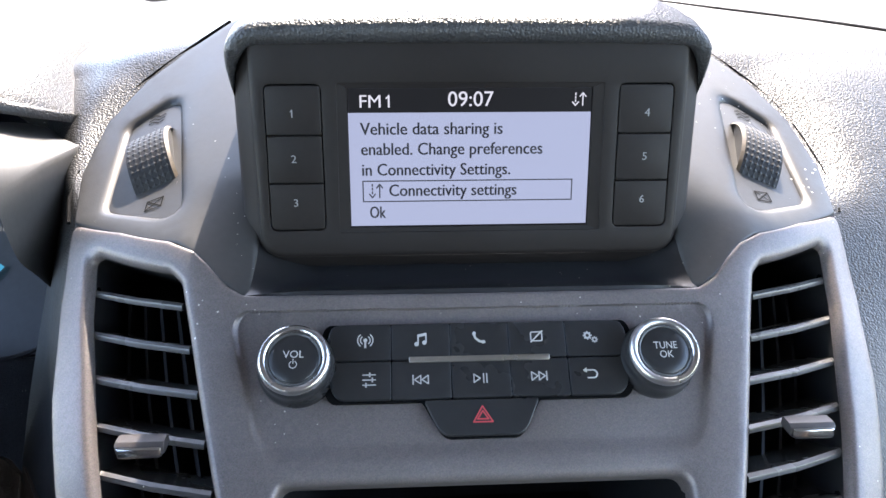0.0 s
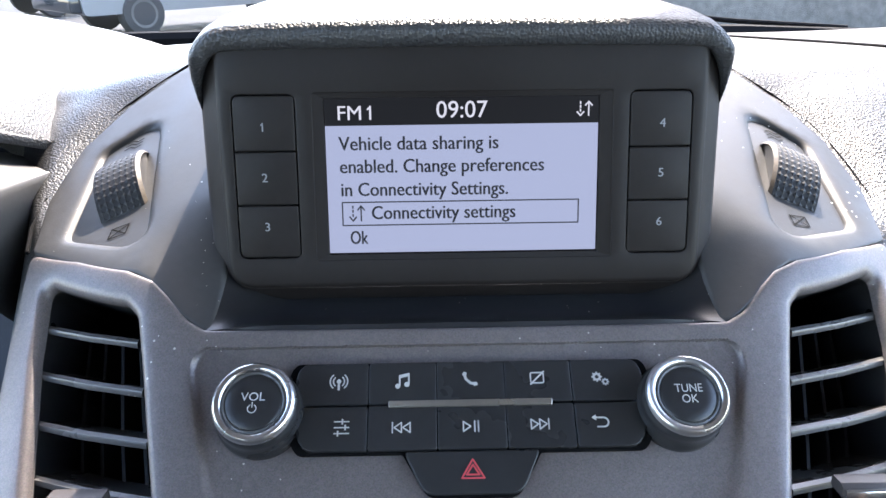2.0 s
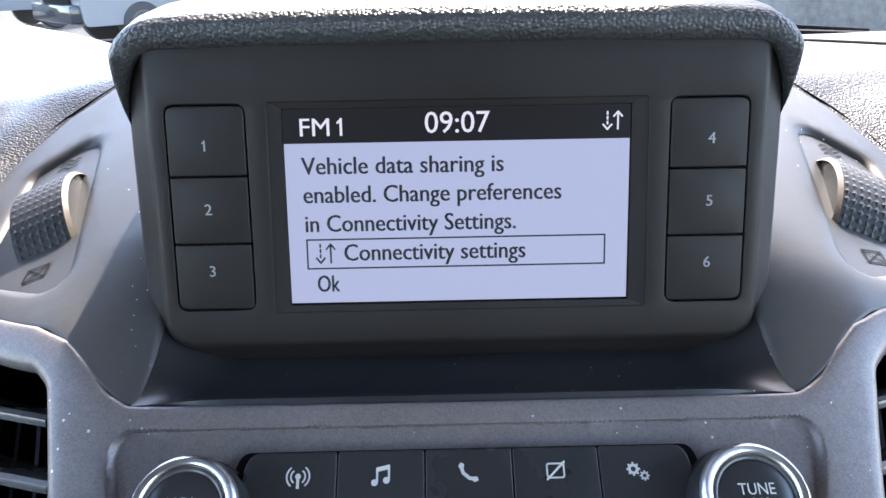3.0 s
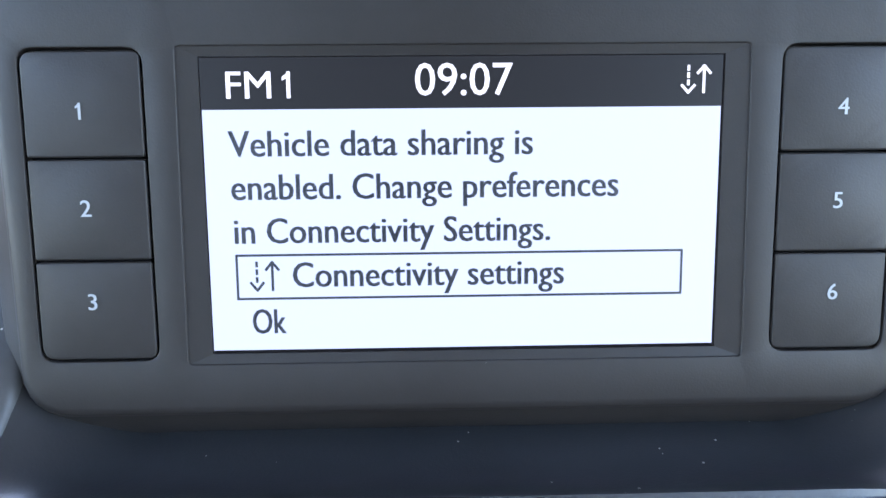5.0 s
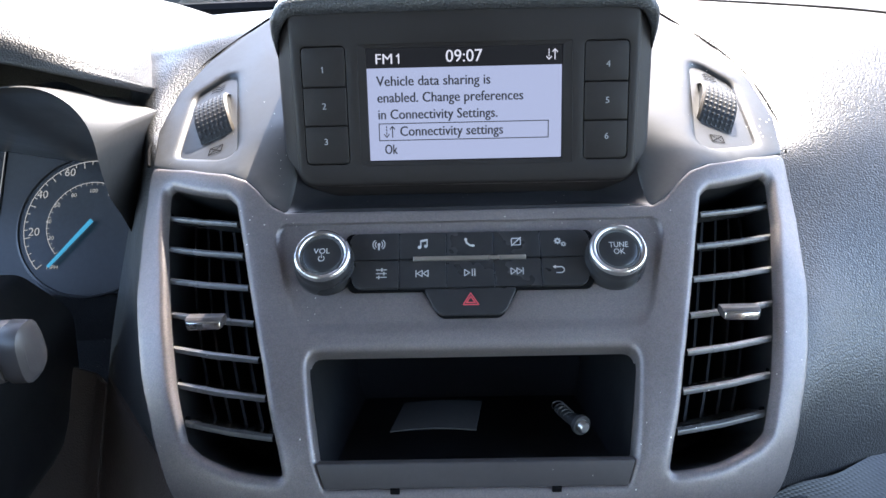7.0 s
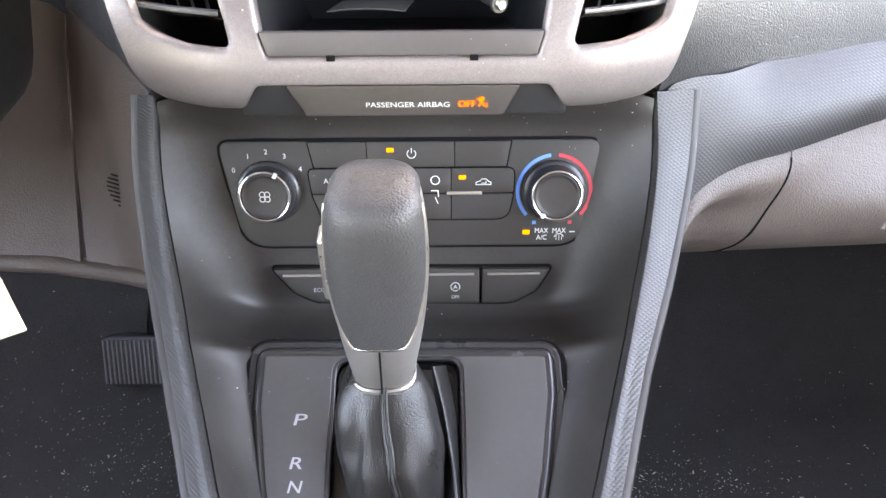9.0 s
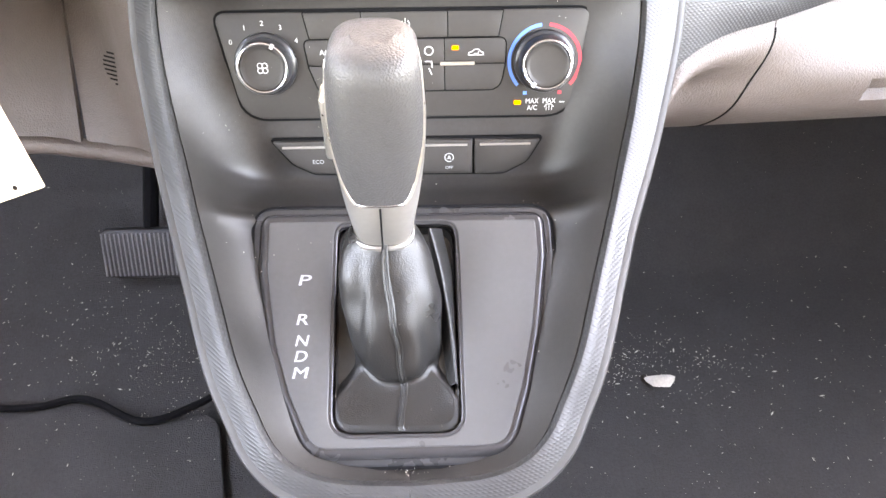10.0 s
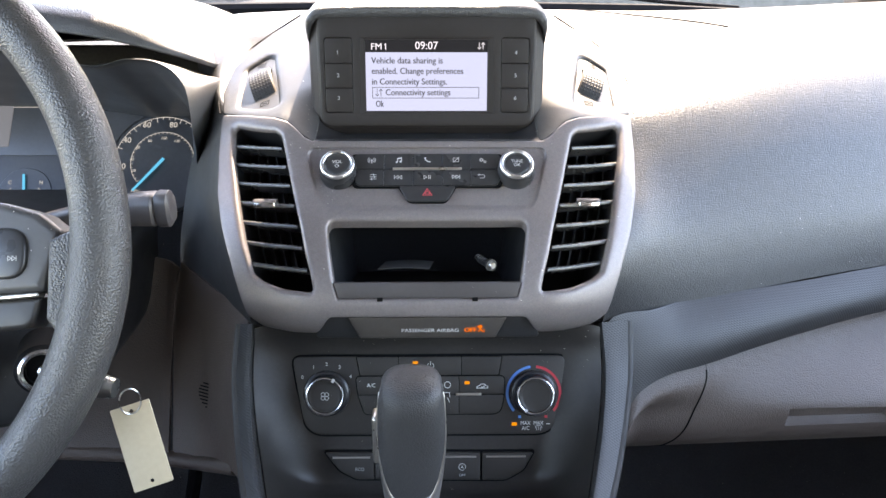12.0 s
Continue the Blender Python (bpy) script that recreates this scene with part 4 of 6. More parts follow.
ICONS["note"] = [arc(-.0014, -.0017, .0008, 0, 345, 12), arc(.0014, -.0012, .0008, 0, 345, 12)] + stroke([(-.0008, -.0015), (-.0008, .0016), (.002, .0022), (.002, -.001)], .0005) + [[(-.0008, .0016), (.002, .0022), (.002, .0014), (-.0008, .0008)]]
ICONS["phone"] = stroke([(-.0018, .0016), (-.0012, -.0002), (.0002, -.0014), (.0018, -.0018)], .0008) + [[(-.0024, .0012), (-.0018, .0023), (-.0009, .0019), (-.0011, .0008)], [(.0010, -.0011), (.0021, -.0011), (.0024, -.0020), (.0012, -.0024)]]
ICONS["crossed_box"] = stroke(rounded(box_loop(-.0020, -.0016, .0020, .0017), .0006, 3), .0004, True) + stroke([(-.0021, -.0020), (.0022, .0021)], .0005)


def cog(cx, cy, r):
    q = stroke(arc(cx, cy, r * .62, 0, 360, 16), r * .42)
    for k in range(8):
        a = k * math.tau / 8
        q += stroke([(cx + r * .7 * math.cos(a), cy + r * .7 * math.sin(a)), (cx + r * math.cos(a), cy + r * math.sin(a))], r * .3)
    return q


ICONS["cogs"] = cog(-.0010, .0006, .0015) + cog(.0015, -.0010, .0011)
ICONS["sliders"] = sum([stroke([(-.0022, y), (.0022, y)], .0004) + stroke([(x, y - .0007), (x, y + .0007)], .0005) for x, y in ((.0002, .0018), (.0011, 0), (-.0011, -.0018))], [])
tri = lambda x, s: stroke([(x, .0015), (x, -.0015), (x + s * .0022, 0)], .0004, True)
ICONS["back_skip"] = stroke([(-.0027, .0016), (-.0027, -.0016)], .0004) + tri(.0000, -1) + tri(.0026, -1)
ICONS["play"] = tri(-.0022, 1) + stroke([(.0012, .0016), (.0012, -.0016)], .0004) + stroke([(.0023, .0016), (.0023, -.0016)], .0004)
ICONS["forward_skip"] = stroke([(.0027, .0016), (.0027, -.0016)], .0004) + tri(.0000, 1) + tri(-.0026, 1)
ICONS["return"] = stroke([(-.0010, -.0016), (.0008, -.0016)] + arc(.0010, -.0002, .0014, -90, 90, 8) + [(-.0014, .0012)], .0005) + [[(-.0026, .0012), (-.0012, .0022), (-.0012, .0002)]]
U = [-.0560, -.0327, -.0107, .0113, .0330, .0560]
NAMES = ["antenna", "note", "phone", "crossed_box", "cogs", "sliders", "back_skip", "play", "forward_skip", "return"]
ICON_U = [(-.0423, 1.3004), (-.0218, 1.3006), (.0001, 1.3008), (.0219, 1.3007), (.0424, 1.3003), (-.0408, 1.2912), (-.0220, 1.2910), (-.0002, 1.2910), (.0216, 1.2912), (.0408, 1.2915)]
for k in range(10):
    row, col = divmod(k, 5)
    top, bot = ((1.3046, 1.29585), (1.29545, 1.2867))[row]
    o = [(U[col] + .0002, bot), (U[col + 1] - .0002, bot), (U[col + 1] - .0002, top), (U[col] + .0002, top)]
    rad = [.0006] * 4
    if col == 0:
        o[0], o[3] = ((-.0572, bot), (-.0555, top)) if row == 0 else ((-.0535, bot), (-.0575, top))
        rad = [.0008, .0006, .0006, .004] if row == 0 else [.006, .0006, .0006, .0008]
    if col == 4:
        o[1], o[2] = ((.0572, bot), (.0555, top)) if row == 0 else ((.0535, bot), (.0575, top))
        rad = [.0006, .0008, .004, .0006] if row == 0 else [.0006, .006, .0008, .0006]
    kb = part("key", plate(KEYS, rounded(o, rad, 4), [], r=.0003, depth=.002, step=.004, w=.0022), KEY, radio)
    iu, iv = ICON_U[k]
    drawing("icon", ICONS[NAMES[k]], local(iu, iv), INK, kb, 0, 0, 1.05, w=.0026)
part("chrome_strip", plate(KEYS, rounded(box_loop(-.0262, 1.29505, .0262, 1.29640), .0003, 2), [], r=.0003, depth=.001, w=.0030, step=.004), SILVER, radio, "pale metal strip between the key rows")
hz = part("hazard_button", plate(KEYS, rounded([(-.0212, 1.2864), (.0212, 1.2864), (.0150, 1.2784), (-.0150, 1.2784)], [.0008, .0008, .007, .007], 7), [], r=.0004, depth=.002, step=.004, w=.0020), KEY, radio)
drawing("triangle", stroke([(-.0030, -.0023), (.0030, -.0023), (0, .0027)], .00045, True) + stroke([(-.0017, -.0014), (.0017, -.0014), (0, .0012)], .00045, True), local(0, 1.2828), RED, hz, 0, 0, 1.15, w=.0024, label="red warning triangle")


def knob(P, u, v, name):
    k = part(name, turned(P, u, v, [(.0146, -.002), (.0145, .0010), (.0140, .0016), (.0136, .0060), (.0131, .0100), (.0124, .0108)], 64), KEY, radio)
    part("ring", turned(P, u, v, [(.01315, .0092), (.0130, .0106), (.0125, .0117), (.0119, .0121), (.0110, .0120), (.0103, .0116), (.0100, .0110)], 64), RINGMETAL, k, "bright chrome ring")
    part("collar", turned(P, u, v, [(.0101, .0106), (.0099, .0111), (.0094, .0113), (.0090, .0111), (.0088, .0104)], 64), SLAT, k, "grey inner ring")
    part("cap", turned(P, u, v, [(.0089, .0100), (.0088, .0109), (.0083, .0113), (.0050, .0117), (0, .0118)], 64), KEY, k)
    return k


def knob_chart(u, v):
    o = KEYS(u, v, 0) + (KEYS(u, v - .001, 0) - KEYS(u, v + .001, 0)).normalized() * .0008
    n = (KEYS(u, v, .01) - KEYS(u, v, 0)).normalized()
    right = Vector((1, 0, 0))
    up = n.cross(right).normalized()
    return lambda a, b, w=0.0: o + right * (a - u) + up * (b - v) + n * w


kc = knob_chart(-.0672, 1.2954)
k1 = knob(kc, -.0672, 1.2954, "volume_knob")
letters("text", "VOL", kc, -.0672, 1.2968, .0026, INK, k1, .0074, w=.0122)
drawing("power_mark", stroke(arc(-.0672, 1.2930, .0013, 120, 420, 14), .0003) + stroke([(-.0672, 1.2934), (-.0672, 1.2950)], .0003), kc, INK, k1, w=.0122)
kc = knob_chart(.0672, 1.2954)
k2 = knob(kc, .0672, 1.2954, "tune_knob")
letters("text", "TUNE", kc, .0672, 1.2971, .0026, INK, k2, .0086, w=.0122)
letters("text", "OK", kc, .0672, 1.2937, .0026, INK, k2, .0050, w=.0122)

# ---- airbag lamp strip ----
strip = thing("airbag_indicator", "dark strip with a lit orange passenger airbag lamp", "indicator", AIRBAG(0, 0))
part("recess", plate(AIRBAG, rounded([(-.0760, .0125), (.0760, .0125), (.0830, -.0110), (-.0830, -.0110)], .003, 4), [], r=.001, depth=.004, w=-.004), VENT, strip, "black recess")
pl = part("panel", plate(AIRBAG, rounded([(-.0575, .0092), (.0575, .0092), (.0495, -.0085), (-.0495, -.0085)], .0012, 3), [], r=.0010, depth=.004, w=.0005), STRIP, strip)
letters("text", "PASSENGER AIRBAG", AIRBAG, -.0190, -.0015, .0028, INK, pl, .0415, "L", w=.0008)
letters("text", "OFF", AIRBAG, .0268, -.0012, .0036, ORANGE, pl, .0088, "L", w=.0008, bold=.0002, label="lit orange word")
drawing("lamp_figure", [arc(.0385, .0016, .0014, 0, 345, 12)] + stroke([(.0362, .0018), (.0385, -.0002), (.0372, -.0026)], .0009) + stroke([(.0385, -.0002), (.0400, -.0026)], .0009), AIRBAG, ORANGE, pl, w=.0008)
letters("text", "2", AIRBAG, .0402, -.0020, .0024, ORANGE, pl, .0016, "L", w=.0009)

# ---- centre console pan and ridges ----
console = thing("centre_console", "dark grained centre console with woven side ridges", "console", (0, .1, 1.05))
PAN = [(.1905, 1.196), (.1985, 1.170), (.1935, 1.150), (.185, 1.130), (.1766, 1.110), (.1682, 1.090), (.160, 1.0705), (.152, 1.0655), (.143, 1.0650), (.132, 1.0690), (.120, 1.0735), (.1115, 1.0715), (.0834, 1.0600), (.05, 1.0450), (.01, 1.0265), (-.004, 1.0200), (-.0115, 1.0165)]
RID = [(.1335, .2015, 1.188), (.1350, .180, 1.156), (.1285, .148, 1.124), (.1160, .108, 1.102), (.1020, .066, 1.084), (.0900, .030, 1.067), (0.0789, 0.0086, 1.0515), (0.0703, -0.0051, 1.043), (0.0566, -0.0151, 1.0351), (0.0352, -0.0203, 1.03), (0.0, -0.0216, 1.0277)]
rid_s = spline(RID, 80)


pan_s = spline([(0, a + (.004 if b > 1.062 and a > .14 else .001), b - (.0045 if a < .117 else 0)) for a, b in PAN], 90)


near = np.array([int(np.argmin([(q[1] - p[1]) ** 2 + (q[2] - p[2]) ** 2 for q in rid_s])) for p in pan_s], float)
near = np.maximum.accumulate(near)
for _ in range(14):
    near[1:-1] = (near[:-2] + 2 * near[1:-1] + near[2:]) / 4
RIDGE_AT = [[float(np.interp(k, range(len(rid_s)), [q[i] for q in rid_s])) for i in range(3)] for k in near]


def pan_f(a, b):
    p = pan_s[min(90, int(round(b * 90)))]
    rp = RIDGE_AT[min(90, int(round(b * 90)))]
    half = rp[0] - .002
    t = 2 * a - 1
    x = half * t
    e = max(0.0, (abs(t) - .60) / .40)
    lift = e ** 2.4 * .95
    y = p[1] + (rp[1] - p[1]) * lift
    z = p[2] + (rp[2] - .004 - p[2]) * lift
    return (x, y, z)


part("pan", grid(pan_f, 48, 90, .002), CONSOLE, console)
for s in (-1, 1):
    rows = []
    for i, p in enumerate(rid_s):
        a, b = rid_s[max(i - 1, 0)], rid_s[min(i + 1, len(rid_s) - 1)]
        d = Vector(b - a).normalized()
        side = Vector((1, 0, 0))
        side = (side - d * side.dot(d)).normalized()
        up = side.cross(d).normalized()
        if up.z < 0:
            up = -up
        f = i / (len(rid_s) - 1)
        t = max(0.0, min(1.0, (f - .38) / .15))
        up = up.lerp(Vector((0, -.416, .909)), t)
        up = (up - d * up.dot(d)).normalized()
        side = up.cross(d).normalized()
        c = Vector(p)
        wide = .0095 + (.012 if s > 0 else .001) * max(0, 1 - f * 3) + .002 * f + .007 * max(0, (f - .82) / .18) ** 2
        pts = [c - side * .0035 - up * .012, c - side * .0018 - up * .001, c + up * .0012, c + side * .003 + up * .0008, c + side * (.5 * wide) - up * .0012, c + side * wide - up * .0042, c + side * (wide + .0012) - up * .0040, c + side * (wide + .0036) - up * .0044, c + side * (wide + .0046) - up * .0066, c + side * (wide + .006) - up * .03, c + side * (wide + .008) - up * .12]
        rows.append([Vector((s * q.x, q.y, q.z)) for q in pts])
    for nm, k0, k1, mt, lb in (("side_ridge", 0, 5, WEAVE, "woven pattern grey ridge"), ("edge_trim", 5, 10, TRIMGREY, "smooth pale grey outer edge")):
        bm = bmesh.new()
        vv = [[bm.verts.new(q) for q in r[k0:k1 + 1]] for r in rows]
        for a, b in zip(vv, vv[1:]):
            for k in range(len(a) - 1):
                bm.faces.new((a[k], a[k + 1], b[k + 1], b[k]))
        part(nm, bm, mt, console, lb, sharp=50)
    part("tunnel_side", grid(lambda a, b, s=s: (s * (.136 - .080 * a), .24 - .265 * a, 1.08 - .062 * a - .42 * b), 10, 6, .004), CARPET, console, "black felt tunnel side")

# ---- climate panel ----
clim = thing("climate_panel", "dark climate control panel with two round dials", "control panel", CLIM(0, .05))
CL_OUT = rounded([(-.1050, .0862), (.1070, .0862), (.0985, .0250), (-.0945, .0255)], [.006, .006, .018, .018], 7)
part("joint", plate(CLIM, shift(CL_OUT, .0014 if area2(CL_OUT) < 0 else -.0014), [], r=0, depth=.003, w=.0007, step=.02), GAP, clim)
cp = part("panel", plate(CLIM, CL_OUT, [], r=.0006, depth=.002, w=.0012), CLIMATE, clim)


def clim_button(pts, rad=.0004, w=.0020, lab="", icon=None):
    part("joint", plate(CLIM, shift(rounded(pts, rad, 4), .0008 if area2(pts) < 0 else -.0008), [], r=0, depth=.0008, w=.00145), GAP, clim)
    return part("button", plate(CLIM, rounded(pts, rad, 4), [], r=.0003, depth=.001, w=w), CLIMATE, clim, lab)


clim_button([(-.0550, .0857), (-.0232, .0857), (-.0232, .0716), (-.0522, .0716)])
clim_button([(-.0226, .0857), (.0256, .0857), (.0256, .0716), (-.0226, .0716)])
clim_button([(.0262, .0857), (.0570, .0857), (.0545, .0716), (.0262, .0716)])
clim_button([(-.0558, .0706), (-.0232, .0706), (-.0232, .0566), (-.0540, .0566)], [.003, .0004, .0004, .001])
clim_button([(-.0226, .0706), (.0236, .0706), (.0236, .0566), (-.0226, .0566)])
clim_button([(.0242, .0706), (.0592, .0706), (.0588, .0566), (.0242, .0566)], [.0004, .004, .0004, .0004])
clim_button([(-.0540, .0560), (-.0232, .0560), (-.0232, .0415), (-.0490, .0415)], [.0004, .0004, .0004, .004])
clim_button([(-.0226, .0560), (.0236, .0560), (.0236, .0412), (-.0226, .0412)])
clim_button([(.0242, .0560), (.0588, .0560), (.0560, .0412), (.0242, .0412)], [.0004, .001, .008, .0004])
part("silver_bar", plate(CLIM, rounded(box_loop(.0215, .0556, .0412, .0576), .0003, 2), [], r=.0003, depth=.001, w=.0028), SILVER, clim, "short pale metal bar")
for u, v in ((-.0098, .0812), (.0302, .0655), (.0668, .0330)):
    part("indicator_lamp", plate(CLIM, rounded(box_loop(u - .0020, v - .0012, u + .0020, v + .0012), .0003, 2), [], r=.0002, depth=.0008, w=.0023), AMBER, clim, "lit amber lamp")
drawing("power_mark", stroke(arc(.0020, .0790, .0024, 130, 410, 14), .0004) + stroke([(.0020, .0795), (.0020, .0822)], .0004), CLIM, INK, cp, w=.0022)
car = [(-.0042, -.0012), (-.0040, .0002), (-.0020, .0008), (-.0008, .0020), (.0016, .0020), (.0028, .0006), (.0042, .0002), (.0042, -.0012)]
drawing("recirculation_mark", stroke(car, .0004, True) + stroke([(-.001, -.0004), (.0014, -.0004), (.0014, .0008)], .0004), CLIM, INK, cp, .0420, .0625, w=.0022)
drawing("airflow_mark", stroke(arc(.0150, .0640, .0024, 0, 360, 18), .0005) + stroke([(.0128, .0580), (.0165, .0580), (.0168, .0545)], .0005) + stroke([(.0150, .0540), (.0165, .0505)], .0005), CLIM, INK, cp, w=.0022)
letters("text", "A/C", CLIM, -.0440, .0640, .0028, INK, cp, w=.0022)
for d, a in (("0", 147), ("1", 117), ("2", 90), ("3", 63), ("4", 34)):
    r = .0222
    letters("text", d, CLIM, -.0784 + r * math.cos(radians(a)), .0584 + r * math.sin(radians(a)), .0027, INK, cp, w=.0014)


def dial(u, v, name, pointer):
    k = part(name, turned(CLIM, u, v, [(.0180, .0010), (.0178, .0030), (.0172, .0038), (.0161, .0042), (.0156, .0044), (.0151, .0110), (.0143, .0125)], 64), KEY, clim)
    part("ring", turned(CLIM, u, v, [(.0146, .0118), (.0143, .0130), (.0136, .0133), (.0130, .0130), (.0127, .0120)], 64), CHROME, k, "chrome ring")
    part("cap", turned(CLIM, u, v, [(.0129, .0115), (.0127, .0124), (.0119, .0128), (.0106, .0120), (.0098, .0119), (0, .0119)], 64), CLIMATE, k)
    a = radians(pointer)
    c, sn = math.cos(a), math.sin(a)
    part("pointer", plate(CLIM, [(u + c * r - sn * t, v + sn * r + c * t) for r, t in ((.0121, -.0010), (.0149, -.0010), (.0149, .0010), (.0121, .0010))], [], r=.0002, depth=.002, w=.0136), INK, k, "white pointer")
    return k


fd = dial(-.0784, .0578, "fan_dial", 62)
fan = []
for q in range(4):
    a = radians(45 + 90 * q)
    fan += stroke(arc(.0019 * math.cos(a), .0019 * math.sin(a), .0015, 0, 360, 12), .0004)
drawing("fan_mark", fan, CLIM, INK, fd, -.0784, .0578, w=.0121)
td = dial(.0820, .0570, "temperature_dial", 236)
for m_, a0, a1, nm in ((BLUE, 97, 222, "cold_arc"), (CRIMSON, 85, -42, "warm_arc")):
    bm = bmesh.new()
    pi = [bm.verts.new(CLIM(.0820 + .0196 * math.cos(radians(a0 + (a1 - a0) * k / 40)), .0570 + .0196 * math.sin(radians(a0 + (a1 - a0) * k / 40)), .0014)) for k in range(41)]
    po = [bm.verts.new(CLIM(.0820 + .0216 * math.cos(radians(a0 + (a1 - a0) * k / 40)), .0570 + .0216 * math.sin(radians(a0 + (a1 - a0) * k / 40)), .0014)) for k in range(41)]
    for k in range(40):
        bm.faces.new((pi[k], pi[k + 1], po[k + 1], po[k]))
    part(nm, bm, m_, clim)
drawing("cold_dot", [box_loop(.0700, .0376, .0722, .0396)], CLIM, BLUE, cp, w=.0014)
drawing("warm_dot", [box_loop(.0905, .0376, .0927, .0396)], CLIM, CRIMSON, cp, w=.0014)
letters("text", "MAX", CLIM, .0757, .0337, .0029, INK, cp, .0076, w=.0014)
letters("text", "A/C", CLIM, .0757, .0297, .0029, INK, cp, .0060, w=.0014)
letters("text", "MAX", CLIM, .0858, .0337, .0029, INK, cp, .0076, w=.0014)
drawing("defrost_mark", stroke(arc(.0858, .0290, .0028, 20, 160, 8), .0004) + stroke([(.0842, .0305), (.0842, .0280)], .0003) + stroke([(.0858, .0310), (.0858, .0280)], .0003) + stroke([(.0874, .0305), (.0874, .0280)], .0003), CLIM, INK, cp, w=.0014)
drawing("dash_mark", [box_loop(.0918, .0326, .0948, .0332)], CLIM, INK, cp, w=.0014)

# ---- lower switch row ----
row = thing("switch_row", "row of dark switches below the climate panel", "switch panel", CLIM(0, .002))
RO = rounded([(-.0822, .0132), (.0838, .0122), (.0745, -.0040), (.0600, -.0118), (-.0560, -.0104), (-.0695, -.0034)], [.002, .002, .012, .012, .012, .012], 6)
part("joint", plate(CLIM, RO, [], r=0, depth=.003, w=.0008, step=.02), GAP, row)
cells = [[(-.0800, .0118), (-.0420, .0118), (-.0420, -.0092), (-.0560, -.0090), (-.0683, -.0026)], [(-.0412, .0118), (-.0010, .0118), (-.0010, -.0097), (-.0412, -.0092)], [(-.0002, .0118), (.0402, .0112), (.0402, -.0103), (-.0002, -.0098)], [(.0418, .0112), (.0815, .0108), (.0735, -.0032), (.0600, -.0104), (.0418, -.0104)]]
for k, c in enumerate(cells):
    rad = [.001, .0006, .0006, .010, .010] if k == 0 else ([.0006, .001, .010, .010, .0006] if k == 3 else .0006)
    b = part("switch", plate(CLIM, rounded(c, rad, 5), [], r=.0008, depth=.003, w=.0028), CLIMATE, row)
    x0, x1 = c[0][0] + (.006 if k == 0 else .003), c[1][0] - (.006 if k == 3 else .003)
    part("bright_bar", plate(CLIM, rounded(box_loop(x0, .0074, x1, .0088), .0003, 2), [], r=.0003, depth=.001, w=.0036), KNOBSILVER, b, "thin bright bar")
letters("text", "ECO", CLIM, -.0530, -.0010, .0024, DIM, row, w=.0031)
drawing("stop_mark", stroke(arc(.0262, .0002, .0026, -40, 300, 18), .0004), CLIM, INK, row, w=.0031)
letters("text", "A", CLIM, .0262, .0002, .0024, INK, row, w=.0031)
letters("text", "OFF", CLIM, .0262, -.0062, .0019, DIM, row, w=.0031)

# ---- gear selector ----
sel = thing("gear_selector", "automatic gear lever with leather boot in park", "gear lever", SHIFT(0, 0))
RIM_OUT = rounded([(-.0866, .0440), (.0826, .0422), (.0830, .0120), (.0772, -.0289), (.0692, -.0640), (.0570, -.1004), (-.0570, -.1000), (-.0728, -.0640), (-.0805, -.0380), (-.0868, .0050)], [.013, .013, .05, .07, .07, .024, .024, .07, .07, .05], 9)


def inset(loop, d):
    return shift(loop, -d if area2(loop) < 0 else d)


PL_OUT = inset(RIM_OUT, .0034)
BOOT_HOLE = rounded([(-.0385, .0310), (.0268, .0310), (.0276, -.0840), (-.0406, -.0832)], [.007, .007, .011, .011], 6)
part("plate_joint", plate(SHIFT, inset(RIM_OUT, -.0014), [BOOT_HOLE], r=0, depth=.008, w=-.0006), GAP, sel, "black joint round the plate")
part("plate_rim", plate(SHIFT, RIM_OUT, [BOOT_HOLE], r=.0016, depth=.012, w=.0002), KEY, sel, "glossy dark rim")
sp = part("shift_plate", plate(SHIFT, PL_OUT, [BOOT_HOLE], r=.0050, depth=.009, hole_r=.0010, hole_depth=.012, w=.0034, bend=7), EDGEBLACK, sel, "glossy dark edge of the plate")
part("plate_field", plate(SHIFT, inset(RIM_OUT, .0096), [shift(BOOT_HOLE, .0022 if area2(BOOT_HOLE) < 0 else -.0022)], r=.0006, depth=.0010, w=.0040), PLATE, sp)
for ch, v in (("P", .0000), ("R", -.0220), ("N", -.0336), ("D", -.0420), ("M", -.0508)):
    letters("text", ch, SHIFT, -.0565 - .0014 * (-v / .05), v, .0058, DIM, sp, .0062 if ch != "M" else .0074, w=.0042, lean=.22, bold=.00008)
# flat black sheet stands in for the shade down inside the boot opening
part("boot_hole_shade", backing(SHIFT, BOOT_HOLE, -.008), GAP, sel)
# leather boot
foot = dense(rounded([(-.0375, .0300), (.0258, .0300), (.0268, -.0832), (-.0396, -.0824)], .010, 8), .003)
nf = len(foot)
cen = Vector((-.0055, -.0260))
rings = []


def boot_ring(c3, rx, ry, tilt, pinch, lobe, sd):
    out = []
    for a, b in foot:
        ang = math.atan2(b - cen.y, (a - cen.x) * 1.6)
        k = 1 + pinch * math.sin(2 * ang + .8) + lobe * math.sin(5 * ang + sd)
        dx, dv = rx * k * math.copysign(abs(math.cos(ang)) ** .8, math.cos(ang)), ry * k * math.copysign(abs(math.sin(ang)) ** .8, math.sin(ang))
        out.append(Vector((c3[0] + dx, c3[1] + dv * .93, c3[2] + dv * tilt)))
    return out


